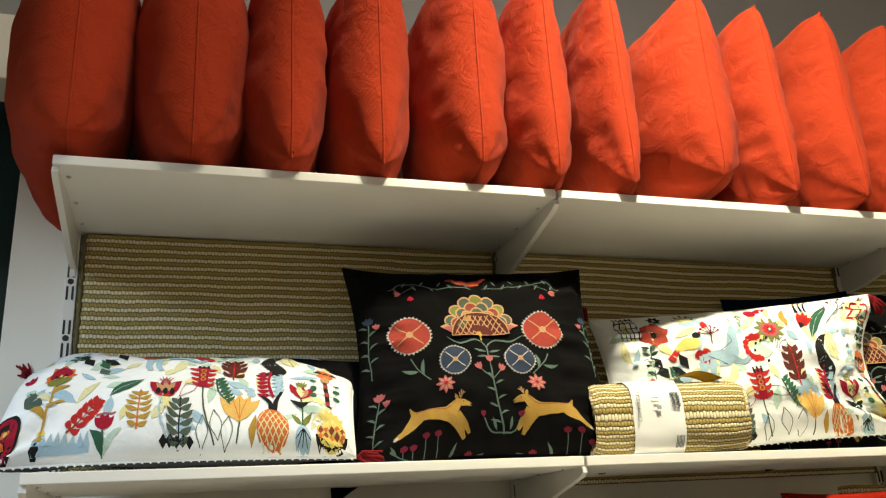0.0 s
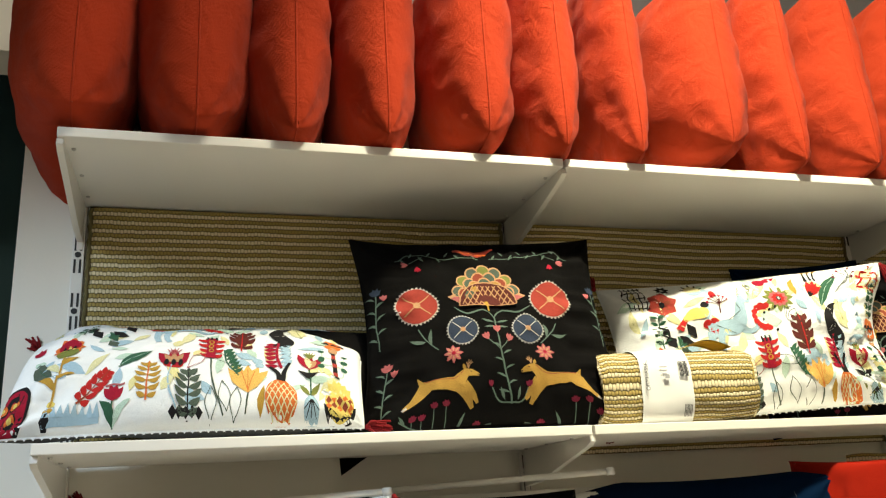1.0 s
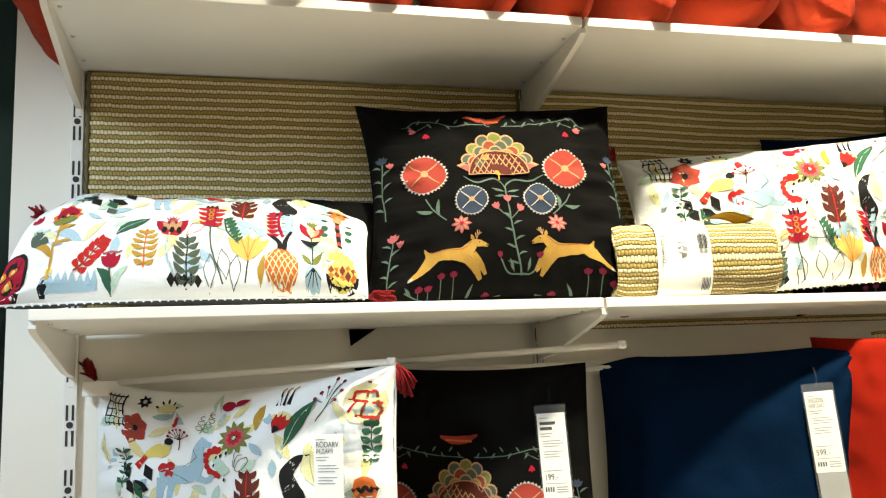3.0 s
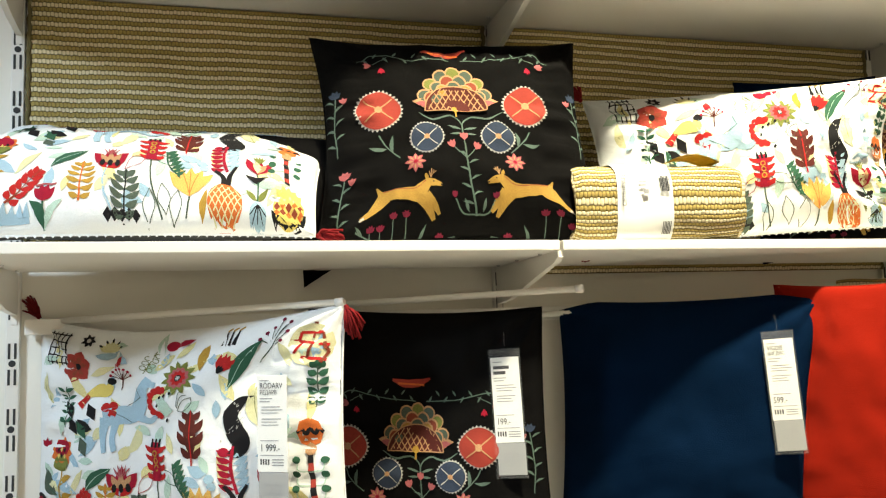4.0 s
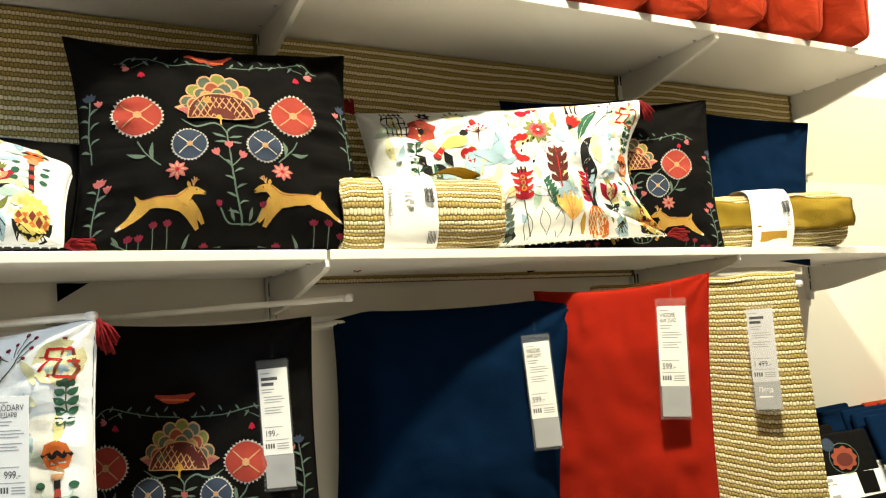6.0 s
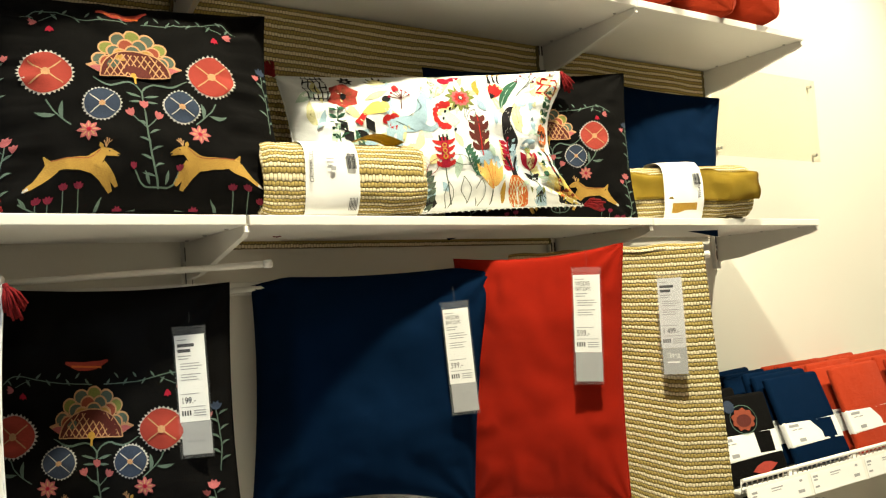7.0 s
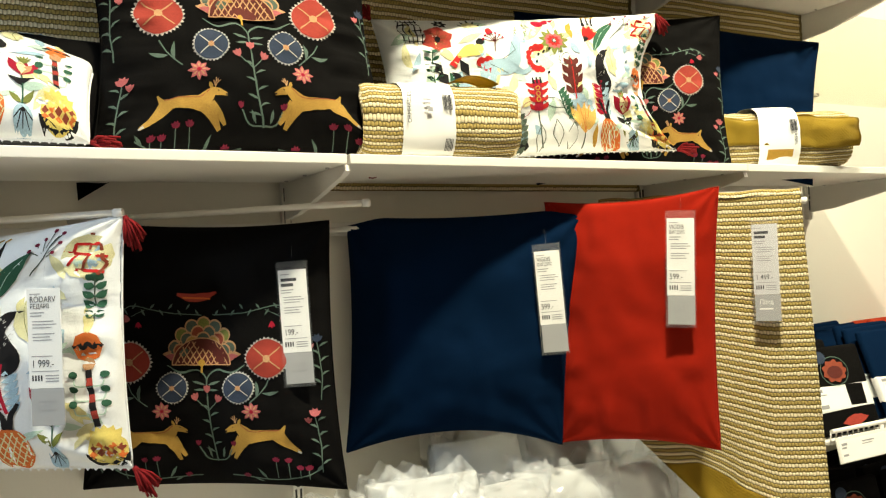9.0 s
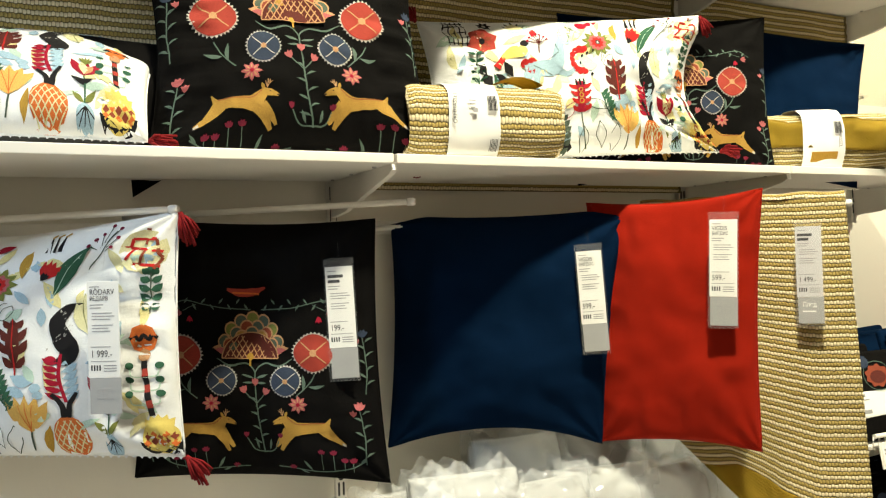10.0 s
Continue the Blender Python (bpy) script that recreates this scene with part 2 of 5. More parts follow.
def shelf(x0, x1, z, name):
    unit = thing("wall_shelf", pose(x0, 0, z), "white lacquered wall shelf board on tapered steel brackets", "shelf", name)
    w = x1 - x0
    bm = bmesh.new()
    box(bm, 0.003, -DEEP, -BOARD, w - 0.003, -0.030 if z < 2 else -0.003, 0, 0.0018)
    part("board", bm, WHITE_LACQUER, unit)
    for bx in ((0.002 if x0 < 0.1 else -0.006), w - 0.012)[:2 if x1 > 2.5 else 1]:
        bm = bmesh.new()
        prof = [(-0.004, -BOARD - 0.0005), (-0.375, -BOARD - 0.0005), (-0.378, -BOARD - 0.012), (-0.36, -BOARD - 0.02), (-0.10, -BOARD - 0.075), (-0.018, -BOARD - 0.082), (-0.018, -BOARD - 0.10), (-0.004, -BOARD - 0.10)]
        a = [bm.verts.new((bx, y, zz)) for y, zz in prof]
        b = [bm.verts.new((bx + 0.012, y, zz)) for y, zz in prof]
        bm.faces.new(a[::-1]), bm.faces.new(b)
        for k in range(len(prof)):
            bm.faces.new((a[k], a[(k + 1) % len(a)], b[(k + 1) % len(b)], b[k]))
        bracket = part("bracket", bm, WHITE_METAL, unit)
        for sy in (-0.33, -0.20, -0.08):
            bm = bmesh.new()
            cx = bx + 0.006 + (0.018 if bx < 0.1 else -0.018)
            bmesh.ops.create_cone(bm, cap_ends=True, segments=12, radius1=0.0045, radius2=0.0035, depth=0.003, matrix=Matrix.Translation((cx, sy, -BOARD - 0.0014)) @ Matrix.Rotation(math.pi, 4, "X"))
            part("screw", bm, STEEL, bracket)
            if -0.01 < bx < 0:
                bm = bmesh.new()
                bmesh.ops.create_cone(bm, cap_ends=True, segments=12, radius1=0.0045, radius2=0.0035, depth=0.003, matrix=Matrix.Translation((cx - 0.036, sy + 0.01, -BOARD - 0.0014)) @ Matrix.Rotation(math.pi, 4, "X"))
                part("screw", bm, STEEL, bracket)
    return unit


for x0, x1 in zip(JOINTS, JOINTS[1:]):
    shelf(x0, x1, MID, "middle shelf row")
    shelf(x0, x1, TOP, "top shelf row")
    if x1 < 2.5:
        shelf(x0, x1, 0.86, "lower shelf row")


# ---- cushions ----
def cushion_surface(w, h, t, seed=0, pinch=0.05, wrinkle=1.0, bend=None, full=0.5, crimp=1.0):
    """Gives S(u, v, side, lift): a stuffed cover, base at z = 0, front towards -y."""
    def S(u, v, side=-1, lift=0.0):
        a, b = max(0.0, 1 - u * u), max(0.0, 1 - v * v)
        x = w / 2 * u * (1 - pinch * b)
        z = h / 2 * v * (1 - pinch * a)
        puff = (max(0.0, 1 - abs(u) ** 2.4) * max(0.0, 1 - abs(v) ** 2.4)) ** full
        n = noise.noise(Vector((x * 7 + seed, z * 7, seed * 1.7 + side))) * 0.014
        n += noise.noise(Vector((x * 20 + z * 9, z * 20 - x * 6, seed + 4.1))) * 0.0055
        for cx, cz in ((1, 1), (1, -1), (-1, 1), (-1, -1)):
            dx, dz = cx - u, cz - v
            d = math.hypot(dx, dz)
            if d < 0.9:
                n += 0.008 * (1 - d / 0.9) * math.sin(9 * math.atan2(dz * cz, dx * cx) + seed * 2.0)
        rim = max(abs(u), abs(v))
        if rim > 0.55:
            along = v if abs(u) > abs(v) else u
            pucker = noise.noise(Vector((along * 7 + seed, 3.3 * side, seed))) + 0.6 * noise.noise(Vector((along * 17, side, seed + 2)))
            n += 0.0085 * pucker * math.sin(math.pi * (rim - 0.55) / 0.45)
            n += 0.0030 * crimp * noise.noise(Vector((along * 34 + seed, 2.0 * side, rim * 3))) * max(0.0, (rim - 0.7) / 0.3)
        y = side * (t / 2 * puff + wrinkle * n * puff ** 0.5 + lift + 0.0012)
        p = Vector((x, y, z + h / 2))
        return bend(p) if bend else p
    return S


def cushion_cover(S, owner, mats, cells=30, seam=None, back=None):
    """The cover's front and back as one closed mesh, and its seam."""
    bm = bmesh.new()
    e = [math.sin(math.pi / 2 * (2 * k / cells - 1)) for k in range(cells + 1)]
    front = sheet(bm, cells, cells, lambda i, j: S(e[i], e[j], -1))
    rear = sheet(bm, cells, cells, lambda i, j: S(e[cells - i], e[j], 1), 1 if back else 0)
    bmesh.ops.remove_doubles(bm, verts=bm.verts, dist=0.0028)
    cover = part("cover", bm, [mats, back] if back else mats, owner, smooth=True)
    bm = bmesh.new()
    loop = [(-1 + 2 * k / 24, -1) for k in range(24)] + [(1, -1 + 2 * k / 24) for k in range(24)] + [(1 - 2 * k / 24, 1) for k in range(24)] + [(-1, 1 - 2 * k / 24) for k in range(25)]
    tube(bm, [(S(u, v, -1) + S(u, v, 1)) / 2 for u, v in loop], 0.0022, 6, caps=False)
    part("seam", bm, seam or mats, owner)
    return cover


def cushion(name, m, w, h, t, cloth, label, group="", seed=0, pinch=0.05, wrinkle=1.0, bend=None, seam=None, back=None, cells=56, full=0.5, crimp=1.0):
    ob = thing(name, m, label, "cushion", group)
    S = cushion_surface(w, h, t, seed, pinch, wrinkle, bend, full, crimp)
    cushion_cover(S, ob, cloth, cells, seam, back)
    return ob, S


def tassel(parent, place, aim, cloth, size=0.045):
    bm = bmesh.new()
    aim = Vector(aim).normalized()
    place = Vector(place)
    rnd = random.Random(int(place.x * 1000) + 7)
    tube(bm, [place, place + aim * size * 0.3], [0.004, 0.007], 8)
    for k in range(44):
        off = Vector((rnd.uniform(-1, 1), rnd.uniform(-1, 1), rnd.uniform(-1, 1))) * 0.010
        tube(bm, [place + aim * size * 0.25 + off * 0.4, place + aim * size * 0.6 + off, place + aim * size + off * 1.5 + Vector((0, 0, -0.006))], 0.0021, 4)
    return part("tassel", bm, cloth, parent, "dark red yarn tassel")

# ---- red cushions on the top shelf, set on edge ----
RED_ROW = [(0.008, 0.245, 5, 5), (0.236, 0.235, 2, 0), (0.427, 0.18, 0, 0), (0.612, 0.185, -1, 0), (0.832, 0.21, -3, -1), (1.008, 0.16, -4, 0), (1.186, 0.14, -4, 1), (1.425, 0.24, -5, 1), (1.61, 0.15, -4, 2), (1.82, 0.17, -5, 2), (2.0, 0.18, -5, 0), (2.2, 0.18, -5, 1), (2.4, 0.19, -4, -1), (2.6, 0.18, -4, 1)]
def blunt(p):
    """Rounds off the four corners of a square cushion."""
    u, v = p.x / 0.25, (p.z - 0.275) / 0.275
    f = 1 - 0.075 * min(1.0, abs(u * v)) ** 4
    return Vector((p.x * f, p.y, 0.275 + (p.z - 0.275) * f))


for k, (x, t, yaw, roll) in enumerate(RED_ROW):
    tall = (0.55, 0.54, 0.56, 0.56, 0.55, 0.57, 0.58, 0.53, 0.56, 0.57)[k % 10]
    drop = (0.02, 0.012, 0.024, 0.02, -0.004, 0.018, 0.026, -0.012, 0.02, 0.016)[k % 10]
    cushion("red_cushion", pose(x, -0.195, TOP - drop + 0.012, 0, roll, 90 + yaw), 0.5, tall, t * 1.06, RED_CLOTH, "red-orange cotton cushion standing on edge on the top shelf", "red cushions on the top shelf", k * 3 + 1, 0.05, 0.9, blunt, cells=52, full=0.48, crimp=1.6)

# ---- cushions on the middle shelf ----
def slump(p):
    """Curls a long cushion backwards, its upper part lying flatter than its foot."""
    first, last, tall = radians(33), radians(92), 0.39
    s = max(0.0, min(1.0, p.z / tall))
    turn = first + (last - first) * s
    k = tall / (last - first)
    mid_y, mid_z = k * (math.cos(first) - math.cos(turn)), k * (math.sin(turn) - math.sin(first))
    off = p.y if p.y < 0 else p.y * max(0.2, 1.0 - 1.4 * s)
    end = min(1.0, abs(p.x) / 0.31)
    across = p.x + mid_y * 0.22 * max(0.0, p.x / 0.31)
    return Vector((across, mid_y + off * math.cos(turn), mid_z - off * math.sin(turn) + 0.032 * s * end * end))


def skew(p):
    """Sets the foot of a leaning cushion sideways of its top."""
    low = 1 - p.z / 0.455
    return Vector((p.x + 0.004 * low + 0.028 * low * max(0.0, p.x) / 0.275, p.y, p.z))


def tuck(p):
    """Draws in the upright edge of a cushion that its neighbour presses."""
    f = max(0.0, min(1.0, (p.x - 0.10) / 0.24))
    g = max(0.0, 1 - ((p.z - 0.15) / 0.15) ** 2)
    return Vector((p.x - 0.050 * f * g, p.y, p.z))


black_1, S_black_1 = cushion("black_patterned_cushion", pose(0.835, -0.285, MID - 0.006, -13, 0, -6), 0.55, 0.455, 0.17, BLACK_CLOTH, "charcoal cushion with embroidered red flowers and mustard figures", "black patterned cushions", 5, 0.10, 1.4, skew, cells=96)
cushion("dark_blue_cushion", pose(0.875, -0.13, MID - 0.004, -8, 0, -2), 0.50, 0.39, 0.10, NAVY_CLOTH, "plain dark blue cushion tucked behind a patterned cushion", "dark blue cushions", 9)
cushion("black_cushion", pose(0.63, -0.185, MID - 0.002, -12, 0, 3), 0.34, 0.245, 0.11, BLACK_CLOTH, "plain black cushion tucked between patterned cushions", "plain black cushions", 7)
white_1, S_white_1 = cushion("white_printed_cushion", pose(0.246, -0.335, MID + 0.012, 0, 0, -2), 0.62, 0.40, 0.145, WHITE_CLOTH, "white cushion printed with colourful leaves, lying back on the shelf", "white printed cushions", 12, 0.035, 1.3, slump, back=GREY_CLOTH, full=0.42, cells=80)
white_2, S_white_2 = cushion("white_printed_cushion", pose(1.530, -0.248, MID + 0.017, -7, -3, -14), 0.71, 0.345, 0.15, WHITE_CLOTH, "white cushion printed with colourful leaves behind a rolled throw", "white printed cushions", 17, 0.06, 1.9, tuck, back=GREY_CLOTH)
black_2, S_black_2 = cushion("black_patterned_cushion", pose(1.86, -0.205, MID - 0.004, -5, 0, -25), 0.50, 0.405, 0.12, BLACK_CLOTH, "charcoal cushion with embroidered red flowers, half hidden by a white cushion", "black patterned cushions", 21, 0.05, 1.0)
cushion("dark_blue_cushion", pose(1.86, -0.066, MID - 0.004, -2, -5, 0), 0.42, 0.448, 0.06, NAVY_CLOTH, "plain dark blue cushion leaning on the knitted panel", "dark blue cushions", 25)
cushion("dark_blue_cushion", pose(2.262, -0.165, MID - 0.004, -4, 8, -20), 0.47, 0.42, 0.10, NAVY_CLOTH, "plain dark blue cushion standing beside a rolled throw", "dark blue cushions", 29)


# ---- knitted panels on the wall ----
EDGE_YARN = fabric("dark_olive_edge", (0.16, 0.13, 0.055), 0.003)


def knitted_panel(x0, x1, z0, z1):
    ob = thing("knitted_panel", Matrix.Identity(4), "olive and cream striped chunky knitted throw stretched on the wall", "throw", "knitted wall panels")
    bm = bmesh.new()
    rows = int((z1 - z0) / PITCH * 6)

    def at(i, j):
        x, z = x0 + (x1 - x0) * i / 40, z0 + (z1 - z0) * j / rows
        inside = min(1.0, (z1 - z) / 0.05, (z - z0) / 0.05)
        return Vector((x, -0.022 - 0.0028 * abs(math.sin(2 * math.pi * z / PITCH)) - 0.003 * noise.noise(Vector((x * 6, z * 6, 1))), z + inside * (0.007 * noise.noise(Vector((x * 3, z * 2, 7))) + 0.003 * noise.noise(Vector((x * 11, z * 5, 3))))))

    sheet(bm, 40, rows, at, 0, lambda i, j: (x0 + (x1 - x0) * i / 40, z0 + (z1 - z0) * j / rows))
    g = bmesh.ops.extrude_face_region(bm, geom=bm.faces[:])
    for v in g["geom"]:
        if isinstance(v, bmesh.types.BMVert):
            v.co.y = -0.018
    bmesh.ops.reverse_faces(bm, faces=[f for f in g["geom"] if isinstance(f, bmesh.types.BMFace)])
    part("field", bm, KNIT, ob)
    for x in (x0 + 0.002, x1 - 0.002):
        bm = bmesh.new()
        tube(bm, [(x + 0.0015 * math.sin(k * 1.7), -0.023, z0 + (z1 - z0) * k / 60) for k in range(61)], [0.0045 + 0.001 * (k % 2) for k in range(61)], 6)
        part("edge", bm, EDGE_YARN, ob, "dark olive knitted side edge")
    return ob


knitted_panel(0.026, 0.984, MID + 0.001, 2.293)
knitted_panel(1.018, 2.028, MID - 0.036, 2.293)
knitted_panel(2.062, 2.748, MID + 0.001, 2.293)


# ---- hanging goods on slanting arms ----
def slant(x0, slope, u, z):
    c = 1 / math.hypot(1, slope)
    return Vector((x0 + u * c, -u * slope * c, z))


def hang(x0, slope, u, z, ry=0, rx=0):
    p = slant(x0, slope, u, z)
    return pose(p.x, p.y, p.z, rx, ry, -math.degrees(math.atan(slope)))


wall_rail = thing("wall_rail", Matrix.Identity(4), "white steel wall rail with slanting display arms", "rail")
bm = bmesh.new()
box(bm, 0.03, -0.034, 1.615, 2.1, -0.017, 1.645, 0.002)
part("rail", bm, WHITE_METAL, wall_rail)


def display_arm(x0, slope, reach, z):
    bm = bmesh.new()
    a, b = slant(x0, slope, 0.02, z - 0.012), slant(x0, slope, reach, z)
    tube(bm, [a, b], 0.0065, 10)
    arm = part("display_arm", bm, WHITE_METAL, wall_rail)
    bm = bmesh.new()
    tube(bm, [b - (b - a).normalized() * 0.012, b, b + (b - a).normalized() * 0.004], [0.008, 0.0085, 0.006], 10)
    part("end_cap", bm, WHITE_METAL, arm, "white plastic end cap")


display_arm(0.05, 0.6, 0.645, 1.652)
display_arm(0.53, 0.577, 0.622, 1.669)
display_arm(1.0, 0.577, 0.30, 1.635)
display_arm(1.362, 1.5, 0.40, 1.64)
display_arm(1.53, 1.0, 0.762, 1.652)

def droop(p):
    """Lets the upper edge fall between the corners it hangs from."""
    f = max(0.0, 1 - (p.x / 0.32) ** 2) * (0.7 - 0.9 * p.x)
    p.z -= 0.042 * f * max(0.0, p.z / 0.425 - 0.55) / 0.45
    return p


white_3, S_white_3 = cushion("white_printed_cushion", hang(0.05, 0.6, 0.327, 1.222, 0), 0.645, 0.425, 0.10, WHITE_CLOTH, "long white printed cushion hanging from a display arm", "white printed cushions", 33, 0.03, 1.5, droop, back=GREY_CLOTH)
black_3, S_black_3 = cushion("black_patterned_cushion", hang(0.53, 0.577, 0.295, 1.115, 2), 0.525, 0.53, 0.11, BLACK_CLOTH, "charcoal embroidered cushion hanging from a display arm", "black patterned cushions", 37, 0.05, 1.3, lambda p: Vector((p.x - 0.13 * max(0.0, p.x) * p.z / 0.53, p.y, p.z)))


def sag(p):
    """Draws the middle of the lower edge up and rounds the upper corners."""
    f = max(0.0, 1 - (p.x / 0.25) ** 2)
    p.z += 0.030 * f * max(0.0, 1 - p.z / 0.22) - 0.030 * max(0.0, abs(p.x) / 0.25 - 0.72) * max(0.0, p.z / 0.53 - 0.6) * 6
    g = p.z / 0.53
    p.x += 0.10 * max(0.0, p.x) * g - 0.022 * (1 - g) - 0.10 * max(0.0, p.x) * (1 - g)
    return p


navy_h, S_navy = cushion("dark_blue_cushion", hang(1.0, 0.577, 0.395, 1.125, 0), 0.51, 0.53, 0.11, NAVY_CLOTH, "plain dark blue cushion hanging from a display arm", "dark blue cushions", 41, 0.05, 0.9, sag)
red_h, S_red = cushion("scarlet_cushion", hang(1.362, 1.5, 0.512, 1.125, -1), 0.386, 0.55, 0.07, SCARLET_CLOTH, "plain scarlet cushion hanging from a display arm", "scarlet cushions", 45, 0.06, 0.8, lambda p: Vector((p.x - 0.028 * (1 - p.z / 0.55) * (p.x > 0) * p.x / 0.19, p.y, p.z)))

# ---- printed and embroidered motifs, laid on the cushions' own surface ----
def yarn(name, colour):
    m, nt, b = material(name, 0.85)
    co = nt.nodes.new("ShaderNodeTexCoord").outputs["Object"]
    fine, broad = noise_of(nt, co, 700.0, 2.0), noise_of(nt, co, 60.0, 2.0)
    stitch = node(nt, "ShaderNodeTexWave", Scale=160.0, Distortion=9.0, Detail=2.0)
    stitch.bands_direction = "DIAGONAL"
    nt.links.new(co, stitch.inputs["Vector"])
    base = mixed(nt, maths(nt, "MULTIPLY_ADD", fine, 1.6, -0.3), tuple(c * 0.5 for c in colour), tuple(min(1, c * 1.3) for c in colour))
    base = mixed(nt, maths(nt, "MULTIPLY", stitch.outputs[1], 0.35), base, tuple(c * 0.45 for c in colour))
    nt.links.new(mixed(nt, maths(nt, "MULTIPLY", broad, 0.4), base, tuple(c * 0.75 for c in colour)), b.inputs["Base Color"])
    b.inputs["Specular IOR Level"].default_value = 0.2
    bumped(nt, b, fine, 0.5, 0.001)
    return m


YARN = {key: yarn(key + "_yarn", c) for key, c in dict(
    red=(0.50, 0.020, 0.018), crimson=(0.36, 0.008, 0.03), coral=(0.38, 0.050, 0.034), orange=(0.72, 0.17, 0.035), ochre=(0.50, 0.29, 0.045), mustard=(0.44, 0.255, 0.05),
    straw=(0.86, 0.74, 0.36), yellow=(0.80, 0.62, 0.16), pale=(0.80, 0.74, 0.42), green=(0.035, 0.115, 0.065), olive=(0.20, 0.22, 0.05), mint=(0.55, 0.72, 0.60), sky=(0.40, 0.57, 0.68),
    black=(0.012, 0.011, 0.012), brown=(0.11, 0.022, 0.016), pink=(0.45, 0.12, 0.125), moss=(0.085, 0.115, 0.085), denim=(0.036, 0.052, 0.090), stem=(0.115, 0.17, 0.14),
    white=(0.58, 0.56, 0.52), peach=(0.54, 0.30, 0.15), amber=(0.80, 0.47, 0.12), rust=(0.28, 0.06, 0.03), plum=(0.19, 0.014, 0.040), wine=(0.22, 0.008, 0.010)).items()}


def curve(points, n):
    """n + 1 places along a smooth line through 2D points."""
    p = [Vector(q) for q in points]
    if len(p) == 2:
        return [p[0].lerp(p[1], k / n) for k in range(n + 1)]
    p = [2 * p[0] - p[1], *p, 2 * p[-1] - p[-2]]
    out = []
    for k in range(n + 1):
        s = k / n * (len(p) - 3)
        i = min(int(s), len(p) - 4)
        f, a, b, c, d = s - i, *p[i:i + 4]
        out.append(0.5 * (2 * b + (c - a) * f + (2 * a - 5 * b + 4 * c - d) * f * f + (3 * b - a - 3 * c + d) * f ** 3))
    return out


class Motifs:
    """Draws with coloured patches, in metres from the middle of a cushion's front."""

    def __init__(self, owner, S, w, h, scale=1.0, shift=(0, 0), side=-1, flip=1):
        self.owner, self.S, self.w, self.h, self.scale, self.shift, self.side, self.flip = owner, S, w, h, scale, shift, side, flip

    def start(self, x=0, z=0, turn=0, size=1.0, mirror=1):
        self.bm, self.mats, self.o, self.turn, self.size, self.mirror = bmesh.new(), [], (x, z), radians(turn), size, mirror
        return self

    def done(self, name, label=""):
        return part(name, self.bm, [YARN[k] for k in self.mats], self.owner, label, True)

    def vert(self, p, lift):
        c, s = math.cos(self.turn), math.sin(self.turn)
        w = Vector((p[0] * 90 + self.o[0] * 31, p[1] * 90, self.o[1] * 17))
        p = (p[0] + 0.0011 * noise.noise(w), p[1] + 0.0011 * noise.noise(w + Vector((9, 4, 2))))
        px, pz = p[0] * self.mirror * self.size, p[1] * self.size
        x = (self.o[0] + c * px - s * pz) * self.scale + self.shift[0]
        z = (self.o[1] + s * px + c * pz) * self.scale + self.shift[1]
        u, v = max(-1, min(1, 2 * x / self.w)), max(-1, min(1, 2 * z / self.h))
        return self.bm.verts.new(self.S(u, v, self.side, 0.0011 + 0.00042 * lift))

    def mat(self, key):
        if key not in self.mats:
            self.mats.append(key)
        return self.mats.index(key)

    def face(self, verts, k):
        f = self.bm.faces.new(verts)
        f.material_index, f.smooth = k, True
        return f

    def strip(self, points, widths, key, lift=1, n=0):
        """A ribbon; widths run from its start to its end."""
        n = n or max(5, 5 * (len(points) - 1))
        line, k, thin = curve(points, n), self.mat(key), 0.72 if key == "stem" else 1.0
        widths = widths if isinstance(widths, (list, tuple)) else [widths] * 2
        last = None
        for i, p in enumerate(line):
            d = (line[min(n, i + 1)] - line[max(0, i - 1)]).normalized()
            s = i / n * (len(widths) - 1)
            j = min(int(s), len(widths) - 2)
            r = (widths[j] + (widths[j + 1] - widths[j]) * (s - j)) / 2
            side = Vector((-d.y, d.x)) * max(r * thin, 0.00015)
            now = [self.vert(p + side, lift), self.vert(p, lift), self.vert(p - side, lift)]
            if last:
                self.face((last[0], last[1], now[1], now[0]), k), self.face((last[1], last[2], now[2], now[1]), k)
            last = now
        return self

    def leaf(self, a, b, width, key, lift=1, bow=0.0, vein=""):
        a, b = Vector(a), Vector(b)
        d = b - a
        mid = (a + b) / 2 + Vector((-d.y, d.x)) * bow
        self.strip([a, mid, b], [0, width * 0.75, width, width * 0.7, 0], key, lift, 8)
        if vein:
            self.strip([a, mid, b], [0.0012, 0.001, 0.0006], vein, lift + 1, 6)
        return self

    def disc(self, c, rx, ry, key, lift=1, teeth=0, depth=0.0, turn=0, n=0, square=0.0):
        n = n or max(14 if max(rx, ry) < 0.02 else 32, teeth * 4)
        k, t = self.mat(key), radians(turn)
        mid, rings = self.vert(c, lift), []
        for f in ((0.5, 1.0) if max(rx, ry) < 0.012 else (0.2, 0.4, 0.6, 0.8, 1.0)):
            ring = []
            for i in range(n):
                a = 2 * math.pi * i / n
                r = f * (1 + (depth * (2 * abs((a * teeth / (2 * math.pi)) % 1 - 0.5) - 0.5) if f == 1.0 and teeth else 0) + square * math.cos(4 * a))
                q = Vector((rx * r * math.cos(a), ry * r * math.sin(a)))
                ring.append(self.vert((c[0] + q.x * math.cos(t) - q.y * math.sin(t), c[1] + q.x * math.sin(t) + q.y * math.cos(t)), lift))
            rings.append(ring)
        for i in range(n):
            j = (i + 1) % n
            self.face((mid, rings[0][i], rings[0][j]), k)
            for a, b in zip(rings, rings[1:]):
                self.face((a[i], b[i], b[j], a[j]), k)
        return self

